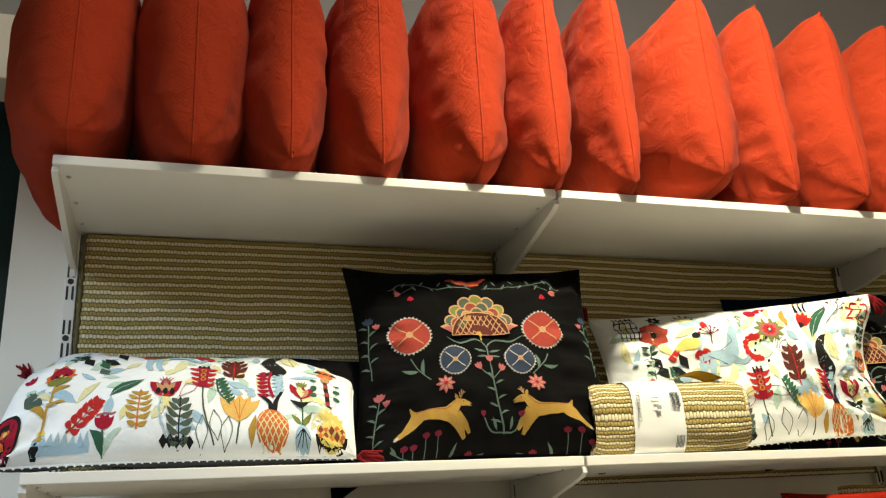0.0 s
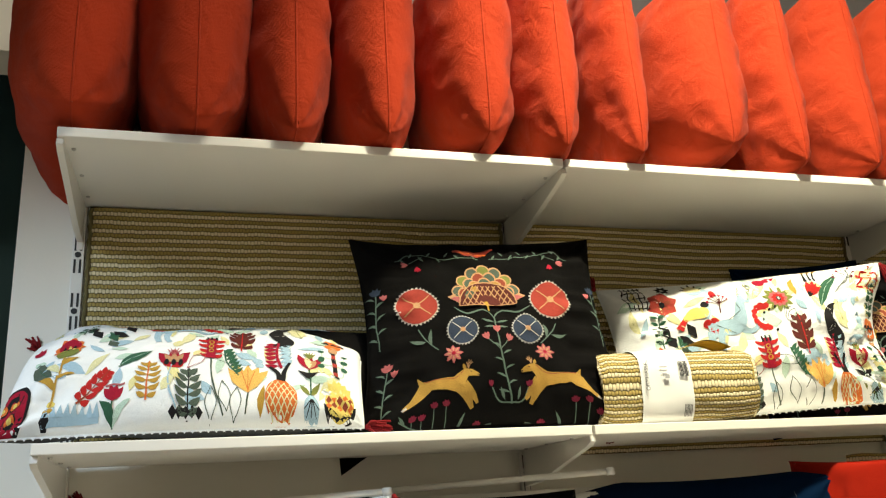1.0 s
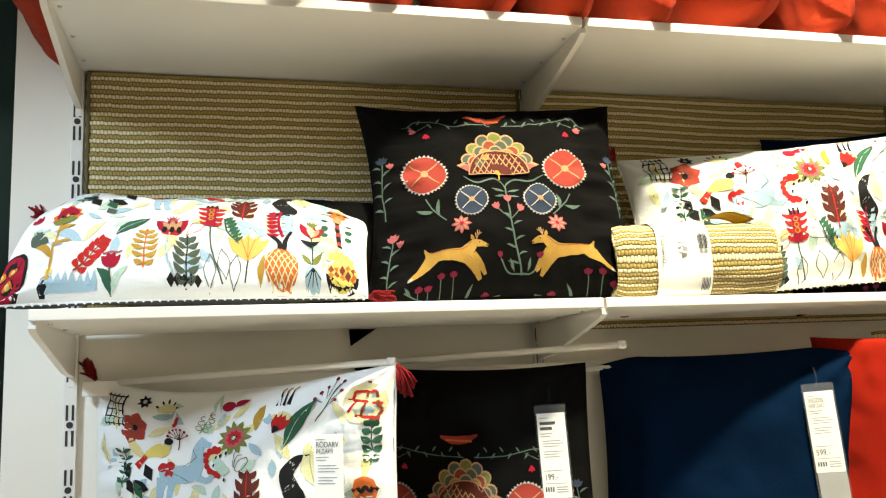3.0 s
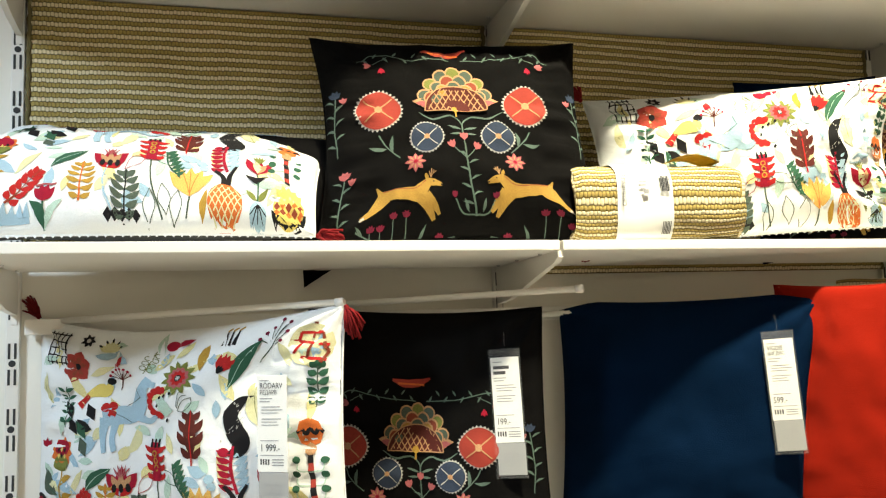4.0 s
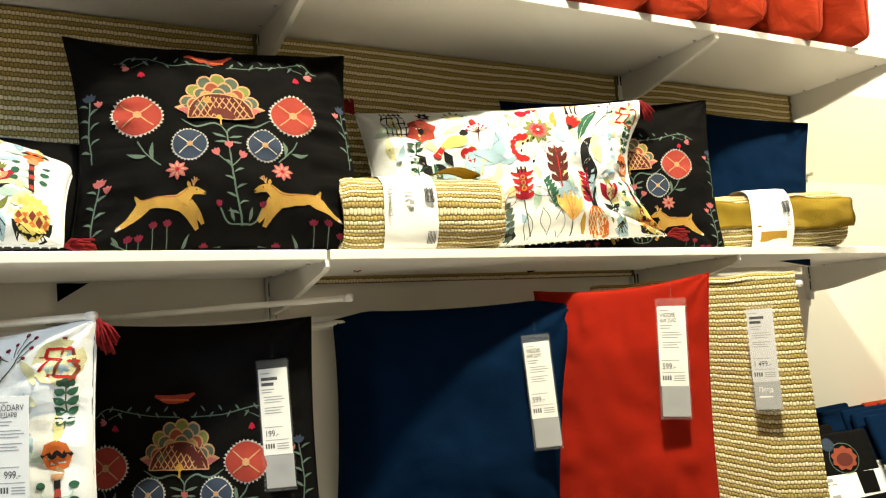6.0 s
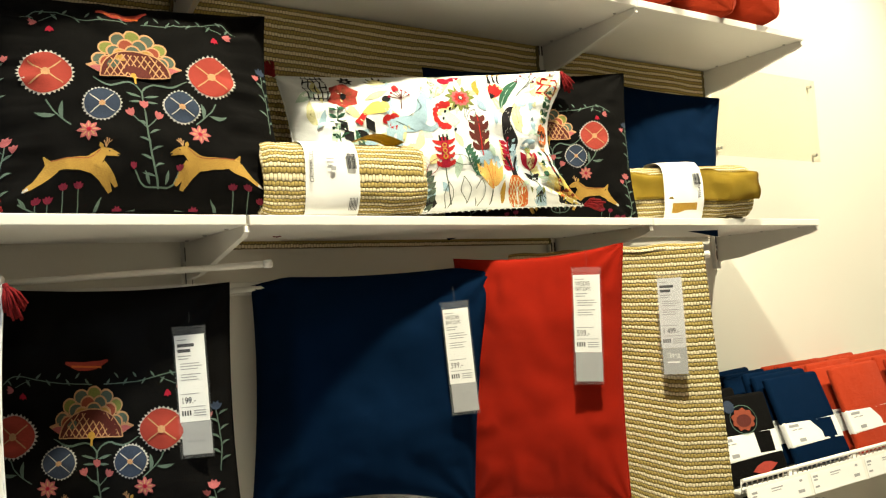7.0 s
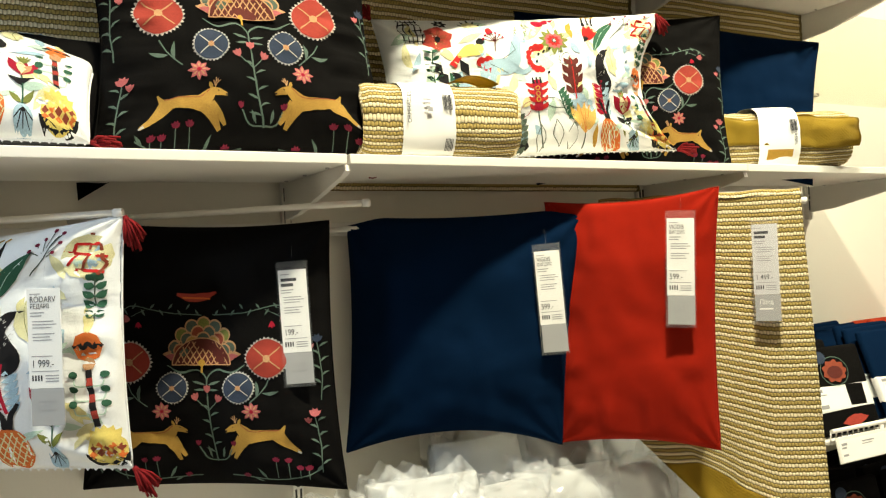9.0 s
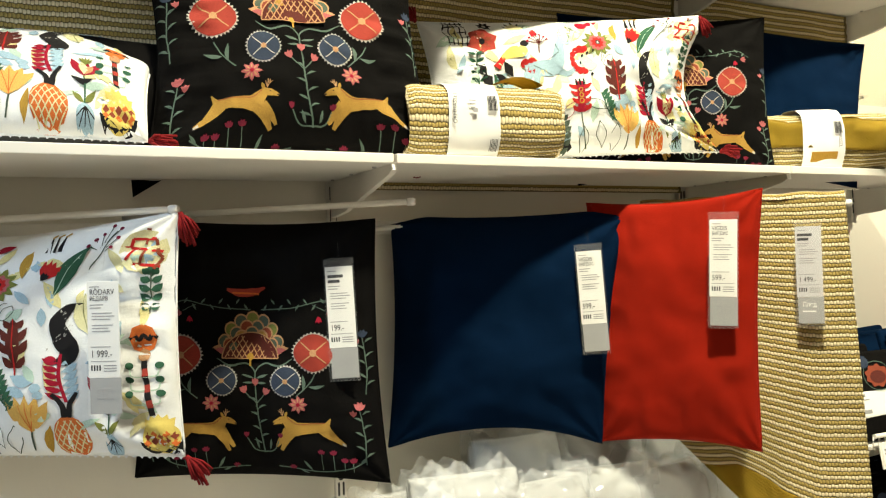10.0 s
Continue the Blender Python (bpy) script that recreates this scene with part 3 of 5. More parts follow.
    def ring(self, c, rx, ry, width, key, lift=1, n=20, turn=0, span=360):
        t = radians(turn)
        pts = []
        for i in range(n + 1):
            a = radians(span) * i / n
            x, z = rx * math.cos(a), ry * math.sin(a)
            pts.append((c[0] + x * math.cos(t) - z * math.sin(t), c[1] + x * math.sin(t) + z * math.cos(t)))
        return self.strip(pts, width, key, lift, n)

    def petals(self, c, count, inner, outer, width, key, lift=1, turn=0, span=360):
        for i in range(count):
            a = radians(turn + span * i / (count if span == 360 else count - 1))
            d = Vector((math.cos(a), math.sin(a)))
            self.leaf(Vector(c) + d * inner, Vector(c) + d * outer, width, key, lift)
        return self

    def fern(self, a, b, width, pairs, key, lift=1, stem="", angle=55, lobe=0.0):
        a, b = Vector(a), Vector(b)
        d = (b - a)
        lobe = lobe or d.length / pairs * 0.95
        for i in range(pairs):
            p = a + d * ((i + 0.6) / (pairs + 0.4))
            reach = width / 2 * (0.65 + 0.5 * math.sin(math.pi * (i + 0.7) / pairs))
            for s in (1, -1):
                q = Matrix.Rotation(s * radians(angle), 2) @ d.normalized() * reach
                self.leaf(p, p + q, lobe, key, lift, 0.12 * s)
        self.leaf(a + d * 0.75, b, lobe * 1.1, key, lift)
        self.strip([a, b], [0.003, 0.0015], stem or key, lift + 1, 6)
        return self


def white_print(owner, S, w, h, across=None, up=None, on_shelf=True, big=1.0):
    """The white cushion's printed garden, read from its left lower corner in shares of its size."""
    M = Motifs(owner, S, w, h)
    W, H = 0.64, 0.41

    def at(s, b, turn=0, size=1.0, mirror=1):
        s, b = float(np.interp(s, *across)) if across else s, float(np.interp(b, *up)) if up else b
        return M.start((s - 0.5) * W * w / 0.645, (b - 0.5) * H * h / 0.42, turn, size * big, mirror)

    # pale washes between the figures
    rnd = random.Random(4)
    for k in range(84):
        s, b = rnd.uniform(0.05, 0.95), rnd.uniform(0.06, 0.94)
        m = at(s, b, rnd.uniform(0, 180))
        L = rnd.uniform(0.012, 0.030)
        m.leaf((-L, 0), (L, 0), rnd.uniform(0.012, 0.02), rnd.choice(("straw", "mint", "sky", "straw", "pale")), 0, rnd.uniform(-0.1, 0.1)).done("wash_motif")
    # left part
    m = at(0.02, 0.09, 20, 1.2)
    m.disc((0, 0), 0.026, 0.040, "black", 1, turn=-25).disc((0, 0), 0.022, 0.034, "crimson", 2, turn=-25)
    for c in ((-0.008, 0.012), (0.008, 0.008), (-0.002, -0.014)):
        m.disc(c, 0.0085, 0.010, "black", 3).disc(c, 0.0065, 0.0078, "orange", 4).disc(c, 0.003, 0.004, "yellow", 5)
    m.done("spotted_motif")
    at(0.075, 0.27, 35).leaf((0, -0.028), (0, 0.028), 0.026, "moss", 1, 0.15, "green").done("leaf_motif")
    m = at(0.04, 0.42)
    m.petals((0, 0), 3, 0, 0.017, 0.009, "crimson", 1, 50, 80).done("small_flower_motif")
    m = at(0.10, 0.90)
    for k in range(5):
        m.strip([(-0.02 + 0.009 * k, -0.03), (-0.024 + 0.011 * k, 0.0), (-0.018 + 0.009 * k, 0.03)], 0.0025, "black")
        m.strip([(-0.024, -0.026 + 0.013 * k), (0.022, -0.026 + 0.013 * k)], 0.0022, "black")
    m.done("net_motif")
    m = at(0.115, 0.37)
    m.disc((0, 0.012), 0.026, 0.024, "orange", 1, 9, 0.25).disc((0, 0.020), 0.020, 0.014, "crimson", 2).disc((0, -0.006), 0.020, 0.014, "olive", 2)
    for k in range(3):
        for j in range(2):
            m.disc((-0.009 + 0.009 * k, 0.006 + 0.010 * j), 0.0035, 0.005, "black" if (k + j) % 2 else "yellow", 3, n=4)
    m.strip([(0, -0.018), (-0.002, -0.06), (-0.006, -0.115)], 0.0035, "ochre", 1)
    for z, sx in ((-0.045, 1), (-0.055, -1), (-0.075, 1), (-0.090, -1)):
        m.leaf((-0.003, z), (-0.003 + 0.030 * sx, z + 0.018), 0.012, "ochre" if z != -0.055 else "pale", 1, 0.12 * sx)
    m.done("flower_motif")
    m = at(0.10, 0.025)
    m.disc((0, 0), 0.008, 0.010, "black", 1, n=6).disc((0.003, 0.014), 0.009, 0.006, "ochre", 1, n=6).disc((0.006, 0.026), 0.007, 0.006, "yellow", 1, n=8).done("bud_motif")
    m = at(0.15, 0.035)
    m.strip([(-0.045, -0.004), (0.045, -0.001)], 0.012, "sky", 1)
    for k in range(8):
        m.strip([(-0.040 + 0.0115 * k, 0.0), (-0.040 + 0.0115 * k, 0.018)], [0.012, 0.0], "sky", 1, 3)
    m.done("wave_motif")
    at(0.185, 0.155, -38).fern((0, -0.038), (0, 0.038), 0.040, 6, "red", 1, "rust", 48, 0.011).done("leaf_motif")
    for s, b, key in ((0.165, 0.525, "black"), (0.20, 0.505, "green"), (0.205, 0.43, "moss"), (0.235, 0.59, "black"), (0.15, 0.60, "black")):
        at(s, b, 30).disc((0, 0), 0.011, 0.019, key, 1, n=4).done("diamond_motif")
    m = at(0.135, 0.62)
    m.strip([(0, -0.04), (0.002, 0), (0.006, 0.036)], 0.0022, "green")
    for k in range(5):
        for sx in (1, -1):
            m.leaf((0.002, -0.03 + 0.014 * k), (0.002 + 0.017 * sx, -0.022 + 0.014 * k), 0.0075, "green", 1)
    m.done("sprig_motif")
    m = at(0.175, 0.82)
    m.petals((0, 0), 6, 0.002, 0.031, 0.027, "coral", 1, 15).petals((0, 0), 6, 0.004, 0.020, 0.010, "rust", 2, 15).disc((0, 0), 0.006, 0.006, "black", 3).done("flower_motif")
    at(0.07, 0.70, 8).leaf((0, -0.03), (0, 0.03), 0.016, "pale", 1, 0.15, "olive").done("leaf_motif")
    m = at(0.20, 0.955)
    m.disc((0, 0), 0.012, 0.010, "black", 1, 7, 0.6).disc((0, 0), 0.004, 0.004, "white", 2).done("small_flower_motif")
    m = at(0.285, 0.935)
    m.petals((0, -0.012), 5, 0.0, 0.026, 0.010, "pale", 1, 30, 120).petals((0, -0.012), 5, 0.018, 0.028, 0.004, "black", 2, 30, 120).done("crown_motif")
    # yellow figure with striped tail
    m = at(0.255, 0.685, 10)
    m.strip([(-0.026, 0.0), (0.0, 0.006), (0.018, 0.004), (0.026, 0.014)], [0.008, 0.026, 0.026, 0.012], "yellow", 1, 10)
    m.strip([(-0.044, -0.018), (-0.022, 0.0)], [0.016, 0.010], "red", 1).strip([(-0.038, -0.010), (-0.032, -0.018)], 0.002, "pale", 2)
    m.disc((0.030, 0.020), 0.009, 0.007, "black", 1).done("yellow_motif")
    m = at(0.30, 0.60, 20)
    m.disc((-0.007, 0.008), 0.010, 0.009, "red", 1).disc((0.008, 0.006), 0.010, 0.009, "red", 1).disc((0, -0.008), 0.010, 0.012, "red", 1, n=4).done("heart_motif")
    at(0.215, 0.53, 60).leaf((0, -0.018), (0, 0.018), 0.018, "black", 1, 0.1).done("leaf_motif")
    m = at(0.335, 0.76)
    m.strip([(0, -0.02), (0.004, 0.012)], 0.002, "brown")
    for k in range(7):
        a = radians(25 + 22 * k)
        m.strip([(0.002, 0.0), (0.022 * math.cos(a), 0.022 * math.sin(a))], 0.0014, "brown").disc((0.022 * math.cos(a), 0.022 * math.sin(a)), 0.0028, 0.0028, "crimson", 2, n=8)
    m.done("berry_motif")
    at(0.33, 0.855, -30).leaf((0, -0.014), (0, 0.014), 0.014, "red", 1).done("leaf_motif")
    # pale blue figure
    m = at(0.355, 0.56)
    m.strip([(-0.046, 0.0), (-0.012, 0.006), (0.020, 0.012), (0.034, 0.055), (0.046, 0.078)], [0.030, 0.036, 0.032, 0.022, 0.014], "sky", 1, 14)
    m.strip([(-0.042, 0.0), (-0.046, -0.03), (-0.040, -0.058)], [0.018, 0.012, 0.010], "sky", 1)
    m.strip([(-0.022, -0.004), (-0.028, -0.03), (-0.020, -0.056)], [0.016, 0.011, 0.009], "sky", 1)
    m.strip([(0.020, 0.004), (0.045, -0.006), (0.062, 0.004)], [0.016, 0.011, 0.008], "sky", 1)
    m.strip([(0.036, 0.070), (0.060, 0.064)], [0.018, 0.010], "sky", 1)
    for p, q in (((0.0, 0.022), (0.03, 0.04)), ((0.03, 0.04), (0.022, 0.06)), ((-0.03, 0.012), (0.01, -0.008))):
        m.strip([p, q], 0.0011, "moss", 3)
    m.done("pale_blue_motif")
    # red crest arc and mint figure
    m = at(0.475, 0.64)
    for k in range(9):
        a = radians(70 + 26 * k)
        m.disc((0.022 * math.cos(a), 0.026 * math.sin(a)), 0.0068, 0.0068, "red", 1, n=10)
    m.ring((0, 0), 0.019, 0.022, 0.005, "red", 1, 14, 70, 210)
    m.strip([(0.0, 0.010), (0.010, -0.008), (0.022, -0.022)], [0.016, 0.024, 0.018], "mint", 1)
    for c in ((0.002, 0.010), (0.012, 0.014), (0.016, -0.034), (0.024, 0.018), (-0.004, -0.006)):
        m.disc(c, 0.0024, 0.0038, "black", 2, n=8, turn=-30)
    m.done("crested_motif")
    # middle lower flowers
    m = at(0.34, 0.275)
    m.petals((0, -0.018), 3, 0.0, 0.044, 0.022, "crimson", 1, 50, 80).petals((0, -0.014), 3, 0.003, 0.030, 0.011, "peach", 2, 55, 70).disc((0, -0.012), 0.018, 0.012, "red", 1)
    for k in range(3):
        m.disc((-0.012 + 0.012 * k, -0.010), 0.0042, 0.0075, "black", 3, n=10)
    m.petals((0, 0.004), 5, 0.004, 0.026, 0.0028, "pink", 3, 55, 70).done("flower_motif")
    m = at(0.345, 0.10)
    m.strip([(-0.006, 0.055), (-0.010, 0.015), (0.006, -0.022)], 0.0026, "sky").done("stem_motif")
    m = at(0.26, 0.285, -55)
    m.leaf((0, -0.034), (0, 0.034), 0.023, "green", 1, 0.06, "mint").done("leaf_motif")
    at(0.29, 0.165).fern((0, -0.036), (0, 0.040), 0.044, 6, "ochre", 1, "orange", 68, 0.0085).done("fern_motif")
    at(0.39, 0.115).fern((0, -0.042), (0, 0.042), 0.046, 6, "moss", 1, "black", 62, 0.011).done("fern_motif")
    m = at(0.385, 0.03)
    for k in range(5):
        m.disc((-0.022 + 0.011 * k, 0.001 * (k % 2)), 0.0072, 0.0085, "black", 1, n=4)
    m.done("zigzag_motif")
    m = at(0.24, 0.07)
    m.petals((-0.012, 0.004), 4, 0.0, 0.028, 0.012, "crimson", 1, 55, 70).strip([(-0.026, 0.030), (0.006, 0.032)], 0.0035, "pink", 2).strip([(-0.012, 0.004), (-0.010, -0.026)], 0.0028, "green")
    m.leaf((-0.010, -0.026), (-0.034, 0.006), 0.015, "green", 1, -0.15).leaf((-0.010, -0.026), (0.018, 0.006), 0.012, "mint", 1, 0.12).done("flower_motif")
    m = at(0.455, 0.36)
    for k in range(4):
        z = 0.022 - 0.015 * k
        m.strip([(-0.024 + 0.002 * k, z + 0.007), (-0.012, z), (0.012, z), (0.024 - 0.002 * k, z + 0.007)], [0.003, 0.010, 0.010, 0.003], "red", 1, 8)
    m.strip([(0, 0.034), (0, -0.03)], 0.017, "crimson", 2)
    for k in range(3):
        m.ring((0, 0.016 - 0.012 * k), 0.0042, 0.0046, 0.0022, "ochre", 3, 10)
    for k in range(3):
        m.strip([(-0.008 + 0.008 * k, 0.026), (-0.008 + 0.008 * k, 0.040)], [0.005, 0.003], "black", 2)
    m.strip([(0, -0.03), (0.004, -0.08), (0.024, -0.135)], 0.0026, "moss").done("flower_motif")
    for s, b, turn in ((0.415, 0.27, -40), (0.50, 0.30, 60), (0.515, 0.10, 10), (0.46, 0.07, 0), (0.56, 0.07, -5)):
        m = at(s, b, turn)
        m.strip([(0, -0.026), (0.010, 0.0), (0, 0.026)], 0.0013, "pink" if s < 0.43 else "moss").strip([(0, -0.026), (-0.010, 0.0), (0, 0.026)], 0.0013, "pink" if s < 0.43 else "moss").done("outline_leaf_motif")
    m = at(0.545, 0.28, 20)
    m.strip([(0, -0.034), (-0.010, 0), (-0.004, 0.034)], 0.003, "green")
    for k in range(7):
        m.leaf((-0.008, -0.028 + 0.009 * k), (0.014, -0.018 + 0.009 * k), 0.009, "green", 1)
    m.done("leaf_motif")
    m = at(0.61, 0.165)
    m.petals((0, -0.022), 5, 0.0, 0.062, 0.020, "amber", 1, 55, 70).strip([(0, -0.022), (0.0, 0.028)], 0.0012, "orange", 2).strip([(0, -0.018), (-0.012, 0.024)], 0.0012, "orange", 2).strip([(0, -0.018), (0.012, 0.024)], 0.0012, "orange", 2)
    m.strip([(0, -0.022), (-0.004, -0.055)], 0.003, "moss").done("tulip_motif")
    m = at(0.64, 0.30)
    m.disc((0, 0), 0.010, 0.008, "sky", 1, n=6).disc((0.004, -0.012), 0.009, 0.007, "sky", 1, n=6).done("wash_motif")
    at(0.655, 0.07, -8).leaf((0, -0.024), (0, 0.024), 0.013, "ochre", 1, 0.05).done("leaf_motif")
    m = at(0.705, 0.335, 4)
    m.strip([(0.004, -0.038), (-0.002, 0), (0.004, 0.038)], 0.005, "crimson", 2)
    for k in range(6):
        m.leaf((0.0, -0.030 + 0.011 * k), (-0.024, -0.020 + 0.011 * k), 0.010, "crimson", 1, 0.1)
        m.leaf((0.002, -0.034 + 0.011 * k), (0.026, -0.022 + 0.011 * k), 0.011, "sky", 1, -0.1)
    m.done("feather_motif")
    m = at(0.715, 0.095)
    m.disc((0, -0.006), 0.029, 0.036, "orange", 1, n=20)
    for k in range(-4, 5):
        for sx in (1, -1):
            line = [(0.0105 * k + sx * 0.6 * f * 0.036, f * 0.036) for f in (-1, -0.8, -0.6, -0.4, -0.2, 0, 0.2, 0.4, 0.6, 0.8, 1)]
            line = [(x, z - 0.006) for x, z in line if (x / 0.029) ** 2 + (z / 0.036) ** 2 < 0.96]
            if len(line) > 1:
                m.strip(line, 0.0019, "pale", 2, 8)
    m.strip([(-0.003, 0.028), (-0.006, 0.048), (-0.020, 0.066)], [0.010, 0.008, 0.006], "black", 2).strip([(0.003, 0.028), (0.006, 0.048), (0.016, 0.068)], [0.010, 0.008, 0.006], "black", 2).done("pineapple_motif")
    m = at(0.815, 0.27)
    m.petals((0, -0.012), 3, 0, 0.044, 0.020, "crimson", 1, 60, 60).leaf((0, -0.010), (-0.004, 0.026), 0.014, "pale", 2).leaf((0.002, -0.010), (0.012, 0.020), 0.011, "peach", 2).petals((0, 0.02), 5, 0, 0.018, 0.004, "olive", 3, 50, 80)
    m.strip([(0, -0.012), (0.002, -0.05), (0, -0.085)], 0.0026, "green").leaf((0, -0.038), (-0.020, -0.016), 0.013, "black", 1, -0.1).leaf((0, -0.038), (0.020, -0.018), 0.013, "black", 1, 0.1)
    m.leaf((0, -0.07), (-0.018, -0.046), 0.010, "olive", 1).leaf((0, -0.07), (0.018, -0.046), 0.010, "olive", 1).done("flower_motif")
    m = at(0.82, 0.035)
    m.disc((0, 0), 0.014, 0.022, "sky", 1)
    for a in (-60, -35, 0, 35, 60):
        m.strip([(0, 0.012), (0.016 * math.sin(radians(a)), 0.012 - 0.026 * math.cos(radians(a)))], [0.0025, 0.001], "black", 2)
    m.done("root_motif")
    # right part
    m = at(0.955, 0.085)
    m.petals((0, 0.0), 5, 0, 0.034, 0.018, "yellow", 1, 50, 80).disc((0, -0.004), 0.027, 0.028, "yellow", 1)
    for k in range(5):
        for j in range(2):
            m.disc((-0.020 + 0.010 * k, -0.002 - 0.011 * j + 0.003 * (k % 2)), 0.0055, 0.0065, "orange" if (k + j) % 2 else "rust", 2, n=4)
    m.leaf((0, -0.028), (-0.030, -0.010), 0.014, "black", 1, 0.2).leaf((0, -0.028), (0.030, -0.010), 0.014, "black", 1, -0.2).done("flower_motif")
    m = at(0.93, 0.49)
    m.disc((0, 0.0), 0.021, 0.024, "orange", 1, n=8).disc((0, -0.026), 0.009, 0.010, "peach", 2)
    m.strip([(-0.021, 0.0), (-0.013, 0.006), (-0.006, -0.002), (0.001, 0.006), (0.008, -0.002), (0.014, 0.006), (0.021, 0.0)], 0.006, "black", 2, 24)
    for k in range(7):
        m.strip([(0.001 * k, -0.034 - 0.0125 * k), (0.001 * (k + 1), -0.034 - 0.0125 * (k + 1))], 0.0085, ("black", "coral")[k % 2], 2, 3)
    for k in range(3):
        for sx in (1, -1):
            z = -0.048 - 0.022 * k
            m.strip([(0.002, z - 0.012), (0.018 * sx, z - 0.010), (0.022 * sx, z + 0.002)], 0.0022, "mint", 1).disc((0.022 * sx, z + 0.006), 0.0065, 0.0055, "green", 2)
    m.done("rattle_motif")
    at(0.945, 0.695, -3).fern((0, -0.038), (0, 0.040), 0.034, 5, "green", 1, "moss", 60, 0.012).done("sprig_motif")
    m = at(0.925, 0.865, -4)
    m.disc((0, 0), 0.038, 0.034, "pale", 0, n=12)
    for p, q in (((-0.034, 0.008), (0.030, -0.002)), ((-0.028, -0.018), (0.028, -0.026)), ((0.006, 0.036), (0.004, 0.010)), ((-0.016, 0.020), (0.020, 0.018)), ((-0.016, 0.020), (-0.020, 0.004)), ((0.020, 0.018), (0.024, -0.004)), ((-0.014, 0.004), (-0.026, -0.014)), ((0.004, 0.0), (-0.004, -0.022)), ((0.024, -0.004), (0.030, -0.012)), ((0.030, -0.012), (0.020, -0.030))):
        m.strip([p, q], 0.0046, "rust" if p[0] > 0 else "red", 3)
    m.done("lattice_motif")
    m = at(0.815, 0.90)
    m.strip([(-0.022, -0.034), (0.0, -0.006), (0.020, 0.026)], 0.002, "moss")
    for k, (x, z) in enumerate(((-0.020, 0.006), (-0.012, 0.016), (-0.002, 0.024), (0.012, 0.036), (0.026, 0.030), (0.026, 0.014), (0.016, 0.0))):
        m.strip([(x * 0.3, z * 0.4 - 0.006), (x, z)], 0.0015, "moss").disc((x, z), 0.0032, 0.0032, "plum", 2, n=8)
    m.done("berry_motif")
    at(0.735, 0.805, -36).leaf((0, -0.052), (0, 0.052), 0.026, "green", 1, 0.08, "mint").done("leaf_motif")
    m = at(0.67, 0.82, -30)
    m.petals((0, -0.016), 4, 0.0, 0.036, 0.014, "red", 1, 62, 56).petals((0, -0.016), 3, -0.004, 0.012, 0.007, "black", 2, 60, 60).done("tulip_motif")
    m = at(0.68, 0.945)
    for k in range(3):
        m.strip([(-0.014 + 0.012 * k, -0.014), (-0.008 + 0.012 * k, 0.012)], [0.008, 0.003], "black").strip([(-0.010 + 0.012 * k, 0.012), (0.0 + 0.012 * k, 0.017)], 0.003, "ochre")
    m.done("stripe_motif")
    at(0.61, 0.86, -15).leaf((0, -0.026), (0, 0.026), 0.018, "ochre", 1, 0.1).done("leaf_motif")
    m = at(0.535, 0.765)
    m.disc((0, 0), 0.027, 0.027, "olive", 1, 11, 0.45).disc((0, 0), 0.019, 0.019, "pink", 2, 11, 0.2).disc((0, 0), 0.013, 0.013, "red", 3, 9, 0.3).disc((0, 0), 0.006, 0.006, "black", 4).petals((0, 0), 6, 0.0, 0.005, 0.002, "white", 5).done("flower_motif")
    m = at(0.43, 0.85, -25)
    m.strip([(0, -0.024), (0, 0.024)], 0.0016, "olive")
    for k in range(4):
        for sx in (1, -1):
            m.ring((0.007 * sx, -0.014 + 0.010 * k), 0.006, 0.004, 0.0014, "olive", 1, 8)
    m.done("outline_leaf_motif")
    m = at(0.515, 0.93)
    m.disc((-0.010, 0), 0.013, 0.010, "crimson", 1).leaf((-0.006, 0), (0.030, 0.010), 0.012, "crimson", 1).done("leaf_motif")
    m = at(0.555, 0.635, 30)
    for k in range(3):
        m.strip([(-0.014, -0.006 + 0.003 * k), (0.004, 0.004 + 0.008 * k), (0.018 - 0.004 * k, 0.002 + 0.008 * k)], 0.0012, "moss")
    m.strip([(-0.016, -0.006), (-0.008, -0.014), (0.012, -0.008), (0.018, 0.002)], 0.0012, "moss").done("outline_wing_motif")
    at(0.58, 0.475).leaf((0, -0.036), (0, 0.048), 0.024, "brown", 1).fern((0, -0.046), (0, 0.046), 0.058, 4, "brown", 1, "red", 46, 0.013).done("leaf_motif")
    m = at(0.715, 0.53)
    m.strip([(0.030, 0.048), (0.006, 0.038), (-0.010, 0.014), (-0.003, -0.010), (0.008, -0.028), (0.001, -0.043), (-0.014, -0.048)], [0.001, 0.017, 0.026, 0.033, 0.034, 0.024, 0.006], "black", 1, 26)
    m.leaf((-0.010, -0.044), (-0.028, -0.040), 0.010, "crimson", 1)
    rnd2 = random.Random(9)
    for k in range(34):
        f = rnd2.random()
        x, z = -0.006 + 0.016 * math.sin(f * 5) + rnd2.uniform(-0.007, 0.007), 0.036 - 0.072 * f
        m.strip([(x, z), (x + 0.002, z + 0.0025)], 0.0009, "white", 2, 3)
    m.done("curved_motif")
    at(0.775, 0.61, 10).leaf((0, -0.038), (0.004, 0.034), 0.034, "pale", 1, 0.1, "olive").done("leaf_motif")
    for s, b, t in ((0.605, 0.70, 40), (0.80, 0.72, -70), (0.845, 0.71, 10), (0.86, 0.55, 20), (0.655, 0.60, 0), (0.62, 0.36, 30)):
        at(s, b, t).leaf((0, -0.017), (0, 0.017), 0.016, "sky" if s != 0.62 else "mint", 1).done("leaf_motif")
    # zigzag braid round the edge
    bm = bmesh.new()
